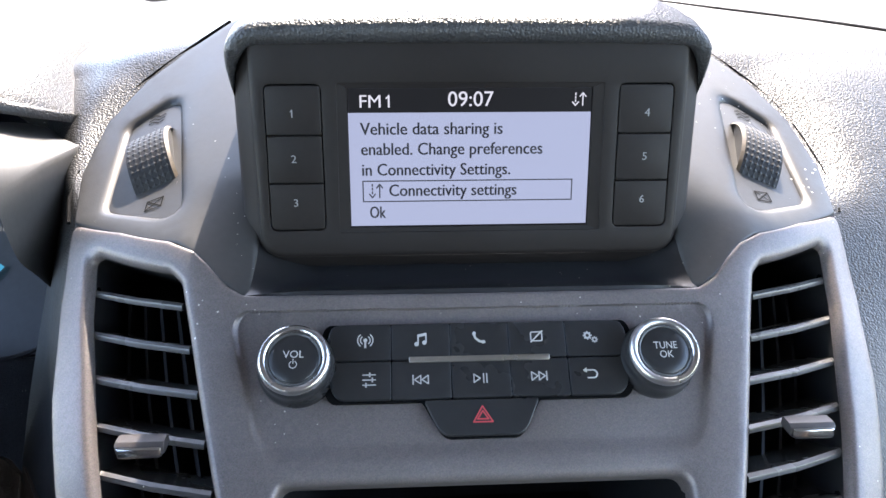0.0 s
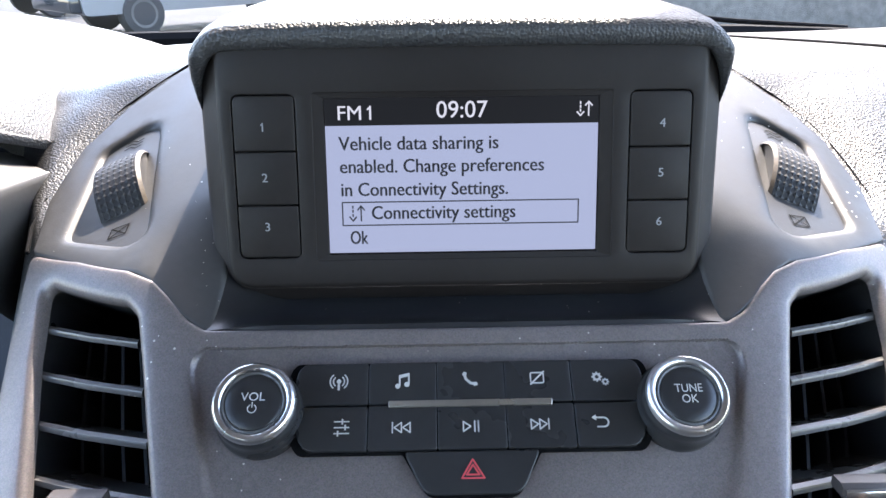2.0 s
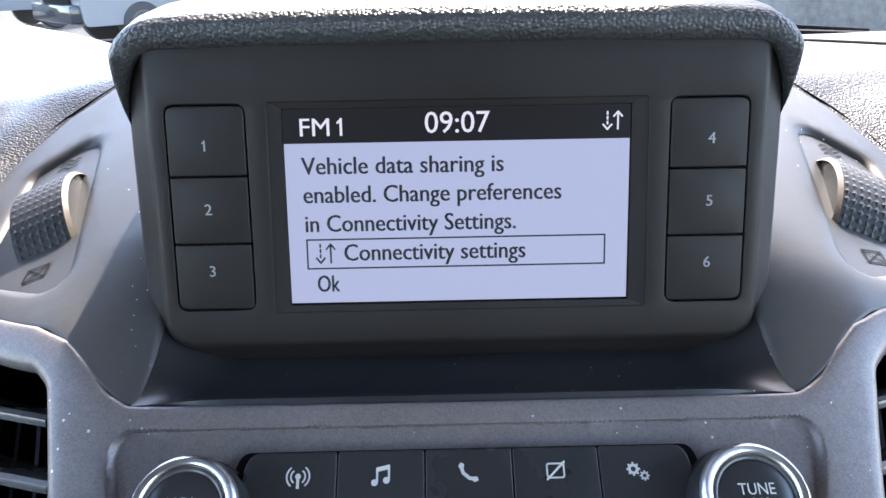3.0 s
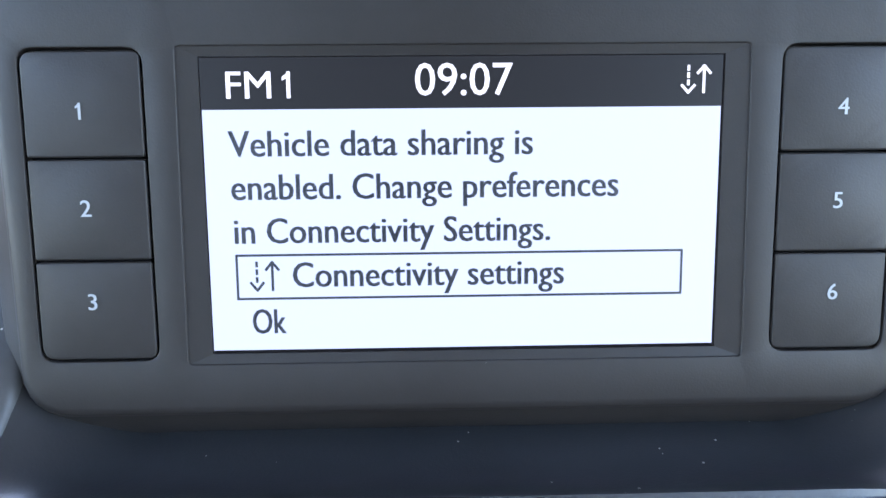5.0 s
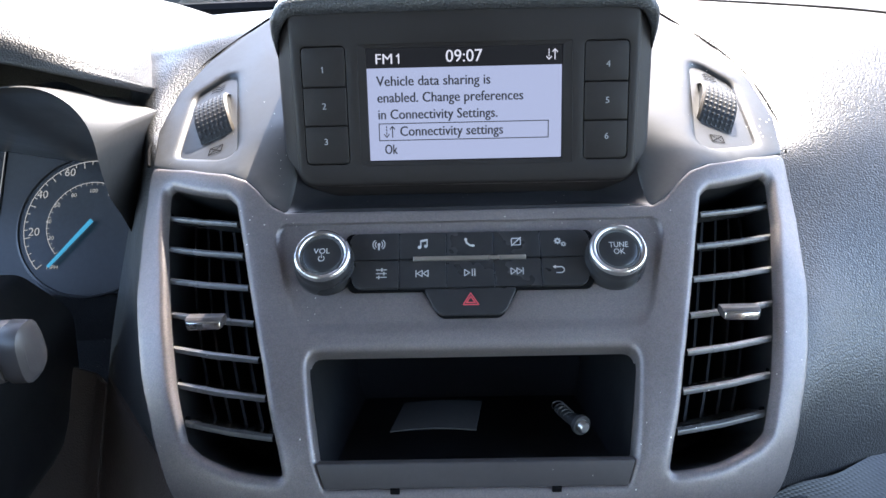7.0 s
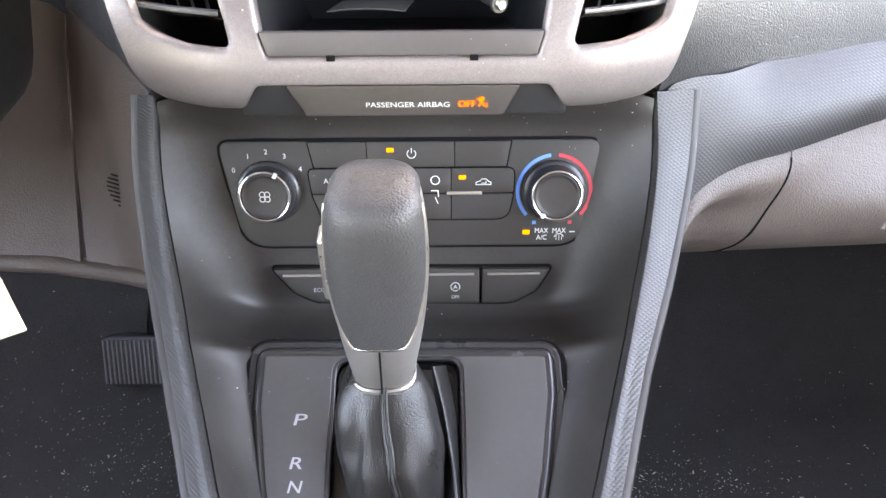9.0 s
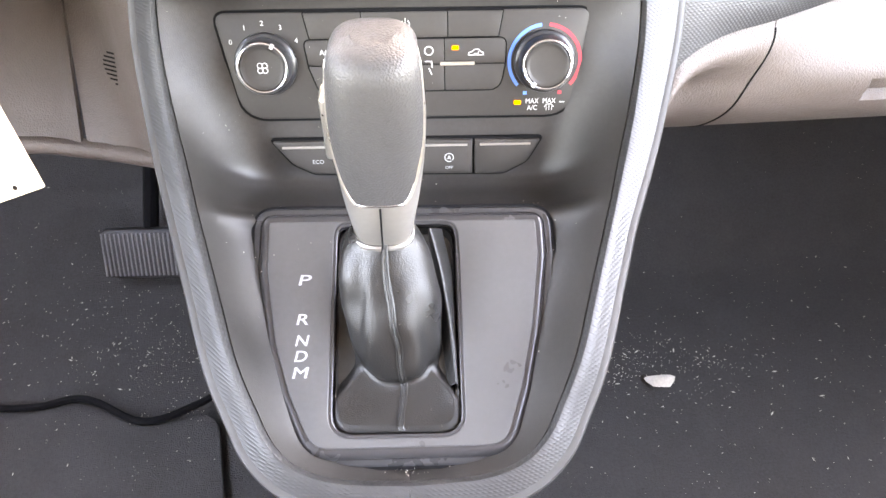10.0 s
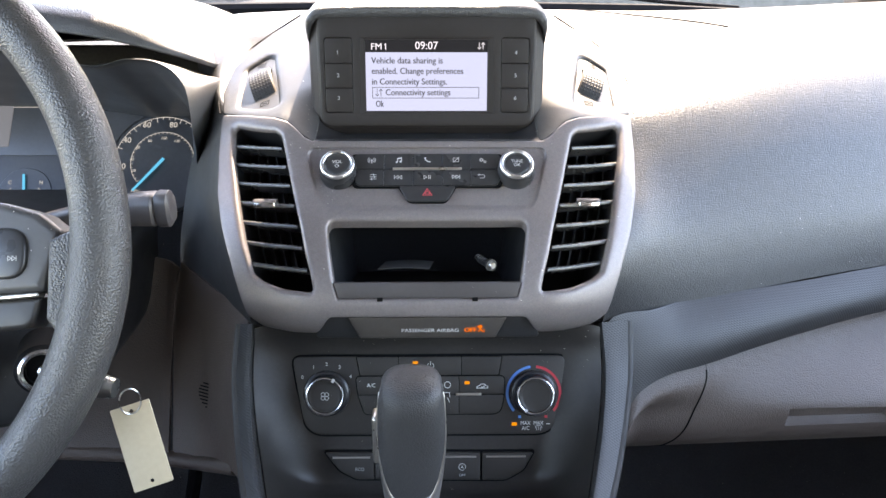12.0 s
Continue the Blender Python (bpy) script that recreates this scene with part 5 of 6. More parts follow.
rings.append([SHIFT(a, b, .0005) for a, b in foot])
for sc_, w0_ in ((.95, .0012), (.88, .0010)):
    rings.append([SHIFT(a * sc_ - .001, (b + .026) * (sc_ - .02) - .027, w0_ - .018 * max(0, min(1, (b + .066) / .02)) * (1.0 if a > 0 else .75)) for a, b in foot])
for f, c3, rx, ry, tl, pn, lb, sd in ((0, (-.0050, .0525, 1.0475), .0222, .0235, .44, 0, 0, 0), (.1, (-.0055, .0535, 1.0545), .0230, .0242, .42, .01, .006, .5), (.25, (-.0065, .0572, 1.0650), .0238, .0240, .38, .02, .012, .9), (.45, (-.0082, .0630, 1.0780), .0243, .0226, .30, .03, .016, 1.4), (.65, (-.0100, .0700, 1.0895), .0234, .0200, .2, .03, .014, 2), (.85, (-.0112, .0765, 1.0990), .0208, .0172, .1, .02, .010, 2.6), (.97, (-.0112, .0808, 1.1060), .0166, .0149, .05, 0, .004, 3), (1, (-.0110, .0815, 1.1085), .0150, .0136, 0, 0, 0, 3)):
    rings.append(boot_ring(c3, rx, ry, tl, pn, lb, sd))
fine = []
for i in range(nf):
    fine.append(spline([r[i] for r in rings], 44))
rings = [[Vector(fine[i][k]) for i in range(nf)] for k in range(45)]
for k, r in enumerate(rings):
    mid_ = sum(r, Vector()) / nf
    for q in r:
        way_, up_ = q - mid_, k / 44
        deg_ = math.degrees(math.atan2(way_.y, way_.x)) % 360
        dent = .0034 * math.exp(-((deg_ - 222 - 40 * (up_ - .6)) / 13) ** 2 - ((up_ - .62) / .17) ** 2)
        dent += .0026 * math.exp(-((deg_ - 318 + 30 * (up_ - .5)) / 14) ** 2 - ((up_ - .48) / .16) ** 2)
        dent -= .0016 * math.exp(-((deg_ - 196) / 16) ** 2 - ((up_ - .60) / .2) ** 2)
        if k > 8:
            q -= way_.normalized() * dent
        q += Vector((noise.noise(q * 55), noise.noise(q * 55 + Vector((9, 0, 0))), noise.noise(q * 55 + Vector((0, 9, 0))))) * .0015 * math.sin(k / 44 * math.pi)
boot = part("boot", tube_rings(rings, caps=False), BOOT, sel, "creased black leather boot", sharp=80)
FOLD = [[SHIFT(a, b, w_) for a, b, w_ in row_] for row_ in ([(.0120, .0260, .010), (.0150, .0000, .006), (.0180, -.0300, -.002), (.0210, -.0600, -.003)], [(.0130, .0230, .021), (.0190, -.0020, .0150), (.0232, -.0320, .0060), (.0255, -.0580, .0022)], [(.0200, .0280, .004), (.0252, .0000, .0000), (.0264, -.0320, .0002), (.0268, -.0600, .0006)])]
part("boot_fold", thicken(loft(FOLD, 24, 12), .0010), BOOT, boot, "loose leather fold in the opening", sharp=80)
fi = min(range(nf), key=lambda i: (foot[i][0] + .003) ** 2 + (foot[i][1] + .083) ** 2)
for d in (-1, 1):
    pts = [r[(fi + d) % nf].lerp(r[fi], .55) + Vector((0, -.0006, .0004)) for r in rings[2:]]
    part("seam", wire(pts, .0007, 6), BOOT, boot, "raised seam")
    part("stitching", wire([q + Vector((d * .0011, -.0002, .0002)) for q in pts], lambda f: .00045 if int(f * 120) % 2 else .0002, 5), STITCH, boot, "dark grey stitches")
# knob: silver shell with leather front
KN = [(1.1065, .0815, .0140, .0125), (1.1110, .0815, .0150, .0135), (1.1200, .0825, .0166, .0150), (1.1345, .0850, .0190, .0175), (1.1520, .0885, .0212, .0200), (1.1690, .0915, .0222, .0220), (1.1840, .0925, .0216, .0225), (1.1980, .0925, .0202, .0217), (1.2065, .0920, .0184, .0194), (1.2108, .0920, .0152, .0152), (1.2126, .0920, .0085, .0085)]


def knob_ring(z, y, rx, ry, scale=1.0):
    cx = -.0105 + .0005 * (z - 1.1) / .1
    out = []
    for k in range(40):
        a = k * math.tau / 40
        c, s_ = math.cos(a), math.sin(a)
        e = .72
        out.append(Vector((cx + rx * scale * math.copysign(abs(c) ** e, c), y + ry * scale * math.copysign(abs(s_) ** e, s_), z)))
    return out


ks = spline(KN, 40)
kb = part("knob", tube_rings([knob_ring(*p) for p in ks]), KNOBSILVER, sel, "satin silver knob shell", sharp=60)


def pad_f(a, b):
    z = 1.1385 + .0745 * b
    p = spline_at(z)
    half = float(np.interp(b, [0, .04, .15, .4, .6, .74, .84, .92, 1], [.30, .39, .50, .63, .70, .75, .80, .89, .97]))
    t = (2 * a - 1) * half
    e = .72
    ang = -math.pi / 2 + t * math.pi / 2
    c, s_ = math.cos(ang), math.sin(ang)
    k = 1.035 - .02 * abs(2 * a - 1) ** 4
    return Vector((-.0105 + .0005 * (z - 1.1) / .1 + p[2] * k * math.copysign(abs(c) ** e, c), p[1] + p[3] * k * math.copysign(abs(s_) ** e, s_) - .0004, z + .0006 * b))


def spline_at(z):
    zs = [p[0] for p in ks]
    return [z] + [float(np.interp(z, zs, [p[i] for p in ks])) for i in (1, 2, 3)]


part("leather_front", thicken(grid(pad_f, 32, 40), -.0012), KNOBSKIN, kb, "grained black leather front", sharp=70)
part("leather_top", tube_rings([knob_ring(p[0] + .0008, p[1], p[2], p[3], 1.03) for p in ks if p[0] > 1.2058]), KNOBSKIN, kb, sharp=70)
for s in (-1, 1):
    pts = [pad_f(.5 + s * .5, k / 30) + Vector((0, -.0004, 0)) for k in range(0, 28)]
    part("chrome_line", wire(pts, .0015, 8), SILVER, kb, "bright chrome edge")
part("chrome_line", wire([pad_f(k / 12, 0) + Vector((0, -.0004, 0)) for k in range(13)], .0010, 8), CHROME, kb)
part("collar_ring", tube_rings([knob_ring(1.1048, .0815, .0150, .0138), knob_ring(1.1054, .0815, .0157, .0145), knob_ring(1.1070, .0815, .0156, .0144), knob_ring(1.1076, .0815, .0150, .0138)]), KNOBSILVER, kb, "thin chrome collar")
part("collar_joint", wire([Vector((-.0105, .0648 + .0008 * k, 1.1098 + .0032 * k)) - Vector((0, .0002 + .00140 * k * .35, 0)) for k in range(9)], .0005, 6), GAP, kb)
part("release_button", block(-.0352, .0850, 1.1500, -.0290, .0980, 1.1860, .0022, 3), SILVER, kb, "silver release button")

# ---- instrument cluster ----
clu = thing("instrument_cluster", "dark instrument cluster with lit white dials", "instrument cluster", CLUSTER(-.05, 0))
CF = rounded([(-.30, -.022), (.052, -.022), (.056, .030), (.054, .085), (.030, .122), (-.010, .140), (-.10, .128), (-.30, .135)], [.01, .01, .03, .03, .03, .03, .03, .03], 6)
part("face", plate(CLUSTER, CF, [], r=.001, depth=.004, step=.02), DIAL, clu)
EDGE = [(-.214, .372, 1.262), (-.2035, .342, 1.285), (-.1965, .318, 1.305), (-.1935, .308, 1.325), (-.1935, .307, 1.340), (-.198, .310, 1.351), (-.208, .314, 1.3605), (-.226, .321, 1.3655), (-.250, .327, 1.3645), (-.272, .333, 1.3585), (-.295, .336, 1.360), (-.33, .335, 1.368), (-.39, .334, 1.372), (-.48, .345, 1.366), (-.56, .37, 1.345), (-.62, .40, 1.31)]
nrm = Vector((0, -.787, .617))
org = CLUSTER(0, 0, 0)
rows = []
for e_ in spline(EDGE, 90):
    p_ = Vector(e_)
    d_ = p_ - org
    face = CLUSTER(min(d_.x, .0555), d_.dot(Vector((0, .617, .787))) + .012, .001)
    out_ = Vector((min(1.0, max(-1.0, (p_.x + .245) / .05)) * .0150, .082, -.024 * min(1.0, max(0.0, (p_.z - 1.340) / .02))))
    rows.append([face, face.lerp(p_, .5), p_.lerp(face, .06), p_ + Vector((0, -.0006, 0)), p_ + out_ * .03 + Vector((0, 0, .0008)), p_ + out_ * .4 + Vector((0, 0, .0012)), p_ + out_])
for nm, k0, k1, mt, lb in (("cowl_inside", 0, 3, DIAL, "dark cowl round the dials"), ("cowl", 2, 6, COWL, "smooth grey outer cowl")):
    bm = bmesh.new()
    vv = [[bm.verts.new(q) for q in r[k0:k1 + 1]] for r in rows]
    for p_, q_ in zip(vv, vv[1:]):
        for k in range(len(p_) - 1):
            bm.faces.new((p_[k], p_[k + 1], q_[k + 1], q_[k]))
    part(nm, bm, mt, clu, lb, sharp=60)
DU, DV, DR = .0239, .0283, .0470
dialp = part("speed_dial", turned(CLUSTER, DU, DV, [(.053, .0002), (.0525, .0015), (.051, .0018), (.0505, .0006), (0, .0006)], 64), DIAL, clu)
ticks = stroke(arc(DU, DV, DR, 222, 20, 40), .0006) + stroke(arc(DU, DV, DR * .66, 222, 0, 30), .0005)
for k in range(33):
    a = radians(222 - 242 * k / 32)
    l = .0045 if k % 4 == 0 else .0025
    ticks += stroke([(DU + DR * math.cos(a), DV + DR * math.sin(a)), (DU + (DR - l) * math.cos(a), DV + (DR - l) * math.sin(a))], .0006)
    ticks += stroke([(DU + DR * .66 * math.cos(a), DV + DR * .66 * math.sin(a)), (DU + (DR * .66 - .002) * math.cos(a), DV + (DR * .66 - .002) * math.sin(a))], .0004)
drawing("scale", ticks, CLUSTER, GAUGEINK, dialp, w=.0010)
for tx, u, v in (("20", -.0155, .0237), ("40", -.0125, .0510), ("60", .0056, .0672), ("80", .0319, .0672)):
    letters("text", tx, CLUSTER, u, v, .0056, GAUGEINK, dialp, w=.0012)
for tx, u, v in (("20", -.003, .0190), ("40", -.006, .0310), ("60", -.001, .0430), ("80", .010, .0500), ("100", .024, .0530), ("120", .037, .0500)):
    letters("text", tx, CLUSTER, u, v, .0028, GAUGEINK, dialp, w=.0012)
letters("text", "MPH", CLUSTER, .000, -.0020, .0028, GAUGEINK, dialp, w=.0012)
nd = math.atan2(.0003 - DV, .0005 - DU)
part("needle", plate(CLUSTER, [(DU + math.cos(nd) * r - math.sin(nd) * t, DV + math.sin(nd) * r + math.cos(nd) * t) for r, t in ((-.003, -.0014), (.040, -.0010), (.040, .0010), (-.003, .0014))], [], r=.0003, depth=.001, w=.0045), CYAN, dialp, "lit cyan needle")
TU, TV = -.1068, -.004
tp = part("temperature_gauge", turned(CLUSTER, TU, TV, [(.026, .0002), (.0255, .0008), (0, .0005)], 40), DIAL, clu)
drawing("scale", stroke(arc(TU, TV + .016, .020, 220, 320, 16), .0006) + sum([stroke([(TU + .020 * math.cos(radians(a)), TV + .016 + .020 * math.sin(radians(a))), (TU + .017 * math.cos(radians(a)), TV + .016 + .017 * math.sin(radians(a)))], .0006) for a in range(220, 325, 20)], []), CLUSTER, GAUGEINK, tp, w=.001)
letters("text", "C", CLUSTER, TU - .015, TV + .011, .0036, GAUGEINK, tp, w=.001)
letters("text", "H", CLUSTER, TU + .015, TV + .011, .0036, GAUGEINK, tp, w=.001)
part("needle", plate(CLUSTER, [(TU - .0012, TV + .002), (TU + .0012, TV + .002), (TU - .001, TV + .019), (TU - .003, TV + .019)], [], r=.0002, depth=.001, w=.003), CYAN, tp, "lit cyan needle")
inf = part("trip_screen", plate(CLUSTER, rounded(box_loop(-.150, .035, -.042, .105), .004, 4), [], r=.0005, depth=.001, w=.0012), DIAL, clu)
letters("text", "91°", CLUSTER, -.0515, .0941, .0050, GAUGEINK, inf, w=.0016)
drawing("screen_line", stroke([(-.150, .086), (-.043, .086), (-.043, .042)], .0006), CLUSTER, GAUGEINK, inf, w=.0016)
part("trip_page", plate(CLUSTER, rounded(box_loop(-.172, .044, -.128, .099), .002, 3), [], r=.0003, depth=.001, w=.0018), PAGE, inf, "dim lit grey page")
part("warning_lamp", plate(CLUSTER, rounded(box_loop(-.079, -.019, -.071, -.015), .001, 2), [], r=.0002, depth=.001, w=.0012), RED, clu, "red warning lamp")

# ---- steering wheel ----
sw = thing("steering_wheel", "black grained steering wheel with silver lower trim", "steering wheel", WHEEL(0, 0))
rings = []
for k in range(120):
    a = k * math.tau / 120
    deg = math.degrees(a) % 360
    deg = deg - 360 if deg > 180 else deg
    fat = 1 + .10 * math.exp(-((deg + 12) / 16) ** 2) + .10 * math.exp(-((abs(deg) - 168) / 16) ** 2)
    R, r1, r2 = .1862, .0152 * fat, .0170
    rings.append([WHEEL((R + r1 * math.cos(q)) * math.cos(a), (R + r1 * math.cos(q)) * math.sin(a), r2 * math.sin(q)) for q in [m * math.tau / 18 for m in range(18)]])
part("rim", tube_rings(rings, closed=True), LEATHER, sw, sharp=70)
HUB = flat_chart(tuple(WHEEL(0, 0, -.012)), (0, .469, .883))
part("hub", plate(HUB, rounded([(-.075, .055), (.075, .055), (.095, .010), (.070, -.060), (-.070, -.060), (-.095, .010)], .025, 8), [], r=.012, depth=.05, step=.012, bend=5), LEATHER, sw, "padded centre")
for s in (-1, 1):
    spk = part("spoke", plate(HUB, rounded([(s * .070, .036), (s * .1290, .0275), (s * .1480, .0220), (s * .1620, .0110), (s * .1575, -.008), (s * .1520, -.0235), (s * .070, -.030)], [.004, .02, .012, .006, .01, .004, .004], 7), [], r=.005, depth=.022, w=.008, bend=5), POD, sw, "satin grey spoke")
    part("thumb_rest", plate(HUB, rounded([(s * .1560, .006), (s * .1740, .014), (s * .1800, -.060), (s * .1690, -.056), (s * .1560, -.0390)], [.003, .004, .004, .006, .004], 5), [], r=.003, depth=.02, w=.012, bend=4), LEATHER, sw)
    bp = part("button_pad", plate(HUB, rounded(box_loop(min(s * .094, s * .1432), -.0165, max(s * .094, s * .1432), .0130), .0125, 7), [], r=.002, depth=.01, w=.0105), KEY, spk)
    drawing("icon", [[(a, b) for a, b in p] for p in ICONS["forward_skip"]], HUB, INK, bp, s * .1358, -.0045, .9, w=.0108)
    drawing("icon", stroke([(-.002, 0), (.002, 0)], .0006), HUB, INK, bp, s * .122, .004, 1, w=.0108)
    part("silver_trim", plate(HUB, rounded([(s * .07, -.0300), (s * .1500, -.0238), (s * .1500, -.0262), (s * .07, -.0330)], .0008, 2), [], r=.0008, depth=.008, w=.0085), SILVER, sw, "pale silver trim line")
    part("lower_cover", plate(HUB, rounded([(s * .06, -.033), (s * .1500, -.0262), (s * .1450, -.044), (s * .06, -.052)], [.002, .002, .01, .01], 4), [], r=.003, depth=.02, w=.004, bend=4), VENT, sw, "dark lower spoke cover")

# ---- steering column, stalk, ignition, key ----
col = thing("steering_column", "black plastic steering column shroud", "steering column", (-.30, .20, 1.20))
def shroud_ring(y, k, dz):
    pts = rounded([(-.095 * k, .020), (.095 * k, .020), (.122 * k, -.005), (.108 * k, -.110), (-.108 * k, -.110), (-.122 * k, -.005)], [.014, .014, .02, .04, .04, .02], 5)
    return [Vector((-.3705 + u, y, 1.228 + dz + v * (.75 + .25 * k))) for u, v in pts]


part("shroud", tube_rings([shroud_ring(.128, .60, .018), shroud_ring(.134, .72, .014), shroud_ring(.150, .84, .010), shroud_ring(.185, .98, .004), shroud_ring(.22, 1.0, 0), shroud_ring(.34, 1.02, 0)]), VENT, col)
stalk = thing("indicator_stalk", "dark grey stalk with a wiper symbol", "stalk", (-.20, .185, 1.295))
sr = []
for x, y, z, h, d in ((-.275, .188, 1.274, .007, .008), (-.24, .186, 1.283, .0080, .009), (-.215, .185, 1.2870, .0098, .010), (-.198, .1835, 1.2890, .0112, .011), (-.1855, .182, 1.2900, .0116, .0115), (-.1840, .182, 1.2900, .0108, .0105)):
    sr.append([Vector((x, y + d * math.copysign(abs(math.cos(a)) ** .7, math.cos(a)), z + h * math.copysign(abs(math.sin(a)) ** .7, math.sin(a)))) for a in [k * math.tau / 20 for k in range(20)]])
part("lever", tube_rings(sr), FLAP, stalk)
tipr = []
for x, sc in ((-.1838, .76), (-.1820, .84), (-.1755, .82), (-.1735, .62)):
    tipr.append([Vector((x, .182 + .0115 * sc * math.copysign(abs(math.cos(a)) ** .7, math.cos(a)), 1.2900 + .0150 * sc * math.copysign(abs(math.sin(a)) ** .7, math.sin(a)))) for a in [k * math.tau / 20 for k in range(20)]])
part("end_cap", tube_rings(tipr), FLAP, stalk)
SC = flat_chart((-.214, .1740, 1.279), (0, .1, 1))
drawing("wiper_mark", stroke(arc(0, -.002, .006, 30, 150, 8), .0007) + stroke([(-.003, .002), (-.003, .006)], .0007) + stroke([(0, .003), (0, .007)], .0007) + stroke([(.003, .002), (.003, .006)], .0007), SC, INK, stalk, w=.0006)
ign = thing("ignition_lock", "black ignition lock with a chrome ring", "ignition", (-.235, .09, 1.222))
IG = flat_chart((-.2340, .0900, 1.2200), (-.05, .25, .95), (.90, .42, -.06))
part("barrel", turned(IG, 0, 0, [(.016, -.05), (.0155, -.002), (.0135, 0), (.0090, .0004), (.0088, -.003), (0, -.003)], 40), GAP, ign)
part("ring", turned(IG, 0, 0, [(.0135, .0002), (.0132, .0018), (.0118, .0026), (.0102, .0018), (.0100, .0002)], 40), CHROME, ign, "chrome ring")
key = thing("car_key", "bright steel car key standing in the lock", "key", (-.20, .08, 1.222))
part("blade", wire([(-.232, .0855, 1.2225), (-.205, .0775, 1.2215)], .0032, 8), STEEL, key)
part("grip", wire([(-.215, .080, 1.2215), (-.205, .0770, 1.2205), (-.192, .0745, 1.2190), (-.184, .0735, 1.2180)], lambda f: .0055 + .002 * math.sin(f * 3), 14), STEEL, key, "bright steel key grip")
part("cap", wire([(-.205, .0760, 1.2245), (-.196, .0742, 1.2235), (-.187, .0735, 1.2220)], .0035, 10), STEEL, key, "bright steel key end")
rc = Vector((-.1770, .0735, 1.2085))
solid("key_ring", wire([rc + Vector((.0052 * math.cos(a), .003 * math.cos(a), .0088 * math.sin(a))) for a in [k * math.tau / 28 for k in range(28)]], .0005, 6, True), STEEL, "thin steel ring holding key and tag", "key ring")
TAGC = flat_chart((-.1790, .0760, 1.2030), (-.0130, .0180, .0375), (.018, .0040, .0043))
solid("key_tag", plate(TAGC, rounded(box_loop(-.0118, -.0500, .0118, .0012), .0008, 2), [arc(0, -.0028, .0012, 0, 340, 10), arc(0, -.0462, .0012, 0, 340, 10)], r=.0002, depth=.0010), TAG, "cream plastic tag with two holes on a ring", "key tag")

# ---- lower dash, driver side ----
knee = thing("knee_panel", "hard warm grey panels below the steering column", "lower dash", (-.30, .27, 1.08))
part("column_panel", thicken(loft([[(-.60, .34, 1.21), (-.60, .32, 1.14), (-.60, .27, 1.045)], [(-.36, .335, 1.20), (-.36, .31, 1.13), (-.36, .24, 1.045)], [(-.252, .335, 1.184), (-.255, .31, 1.13), (-.255, .235, 1.045)], [(-.2265, .325, 1.1775), (-.232, .30, 1.125), (-.225, .228, 1.045)]], 16, 24), .003), LOWER, knee, "warm grey column panel")
part("side_panel", thicken(loft([[(-.2250, .3230, 1.1840), (-.230, .293, 1.125), (-.222, .2260, 1.0450)], [(-.190, .272, 1.1900), (-.196, .262, 1.130), (-.196, .2180, 1.0450)], [(-.150, .224, 1.1920), (-.162, .205, 1.135), (-.168, .2000, 1.0520)], [(-.1375, .210, 1.192), (-.146, .184, 1.135), (-.147, .170, 1.060)]], 20, 24), .003), LOWER, knee, "warm grey side panel beside the console")
part("lower_lip", wire([(-.62, .27, 1.040), (-.36, .240, 1.040), (-.25, .232, 1.040), (-.20, .222, 1.040), (-.160, .200, 1.052)], .007, 10), LOWER, knee, "rounded lower lip")
gr = bmesh.new()
GRC = flat_chart((-.1835, .238, 1.098), (-.05, .30, .9), (.92, -.39, 0))
for k in range(8):
    y = -.0105 + .003 * k
    hw = math.sqrt(max(.0125 ** 2 - y * y, 1e-8))
    q = [GRC(a, b, .004) for a, b in ((-hw, y - .0006), (hw, y - .0006), (hw, y + .0006), (-hw, y + .0006))]
    gr.faces.new([gr.verts.new(p) for p in q])
part("sensor_grille", gr, GAP, knee, "small round slotted grille")

# ---- passenger lower dash and glovebox ----
BAND_T = [(.1385, .198, 1.165), (.1390, .200, 1.175), (.1405, .2035, 1.189), (.155, .2105, 1.1915), (.178, .219, 1.1895), (.216, .2375, 1.1895), (.31, .262, 1.1915), (.42, .29, 1.1965), (.60, .327, 1.201), (.78, .36, 1.2065)]
BAND_B = [(.1490, .180, 1.105), (.1510, .181, 1.112), (.1565, .183, 1.121), (.167, .1885, 1.1335), (.190, .1985, 1.1415), (.226, .2110, 1.1440), (.31, .241, 1.153), (.42, .276, 1.160), (.60, .318, 1.166), (.78, .352, 1.172)]
bt, bb = spline(BAND_T, 48), spline(BAND_B, 48)
bm = bmesh.new()
vv = []
for a, b in zip(bt, bb):
    vv.append([bm.verts.new(tuple(a + (b - a) * f + np.array((0, -.010 * math.sin(f * math.pi) * min(1.0, max(0.0, (a[0] - .139) / .07)), .0)))) for f in (0, .08, .2, .35, .5, .65, .8, .92, 1)] + [bm.verts.new((b[0] + .001, b[1] + .016, b[2] - .004))])
for a, b in zip(vv, vv[1:]):
    for k in range(len(a) - 1):
        bm.faces.new((a[k], a[k + 1], b[k + 1], b[k]))
part("woven_band", bm, WEAVE, dash, "woven pattern grey band", sharp=60)
glove = thing("glovebox", "closed warm grey glovebox with a sunk handle", "glovebox", (.4, .24, 1.08))


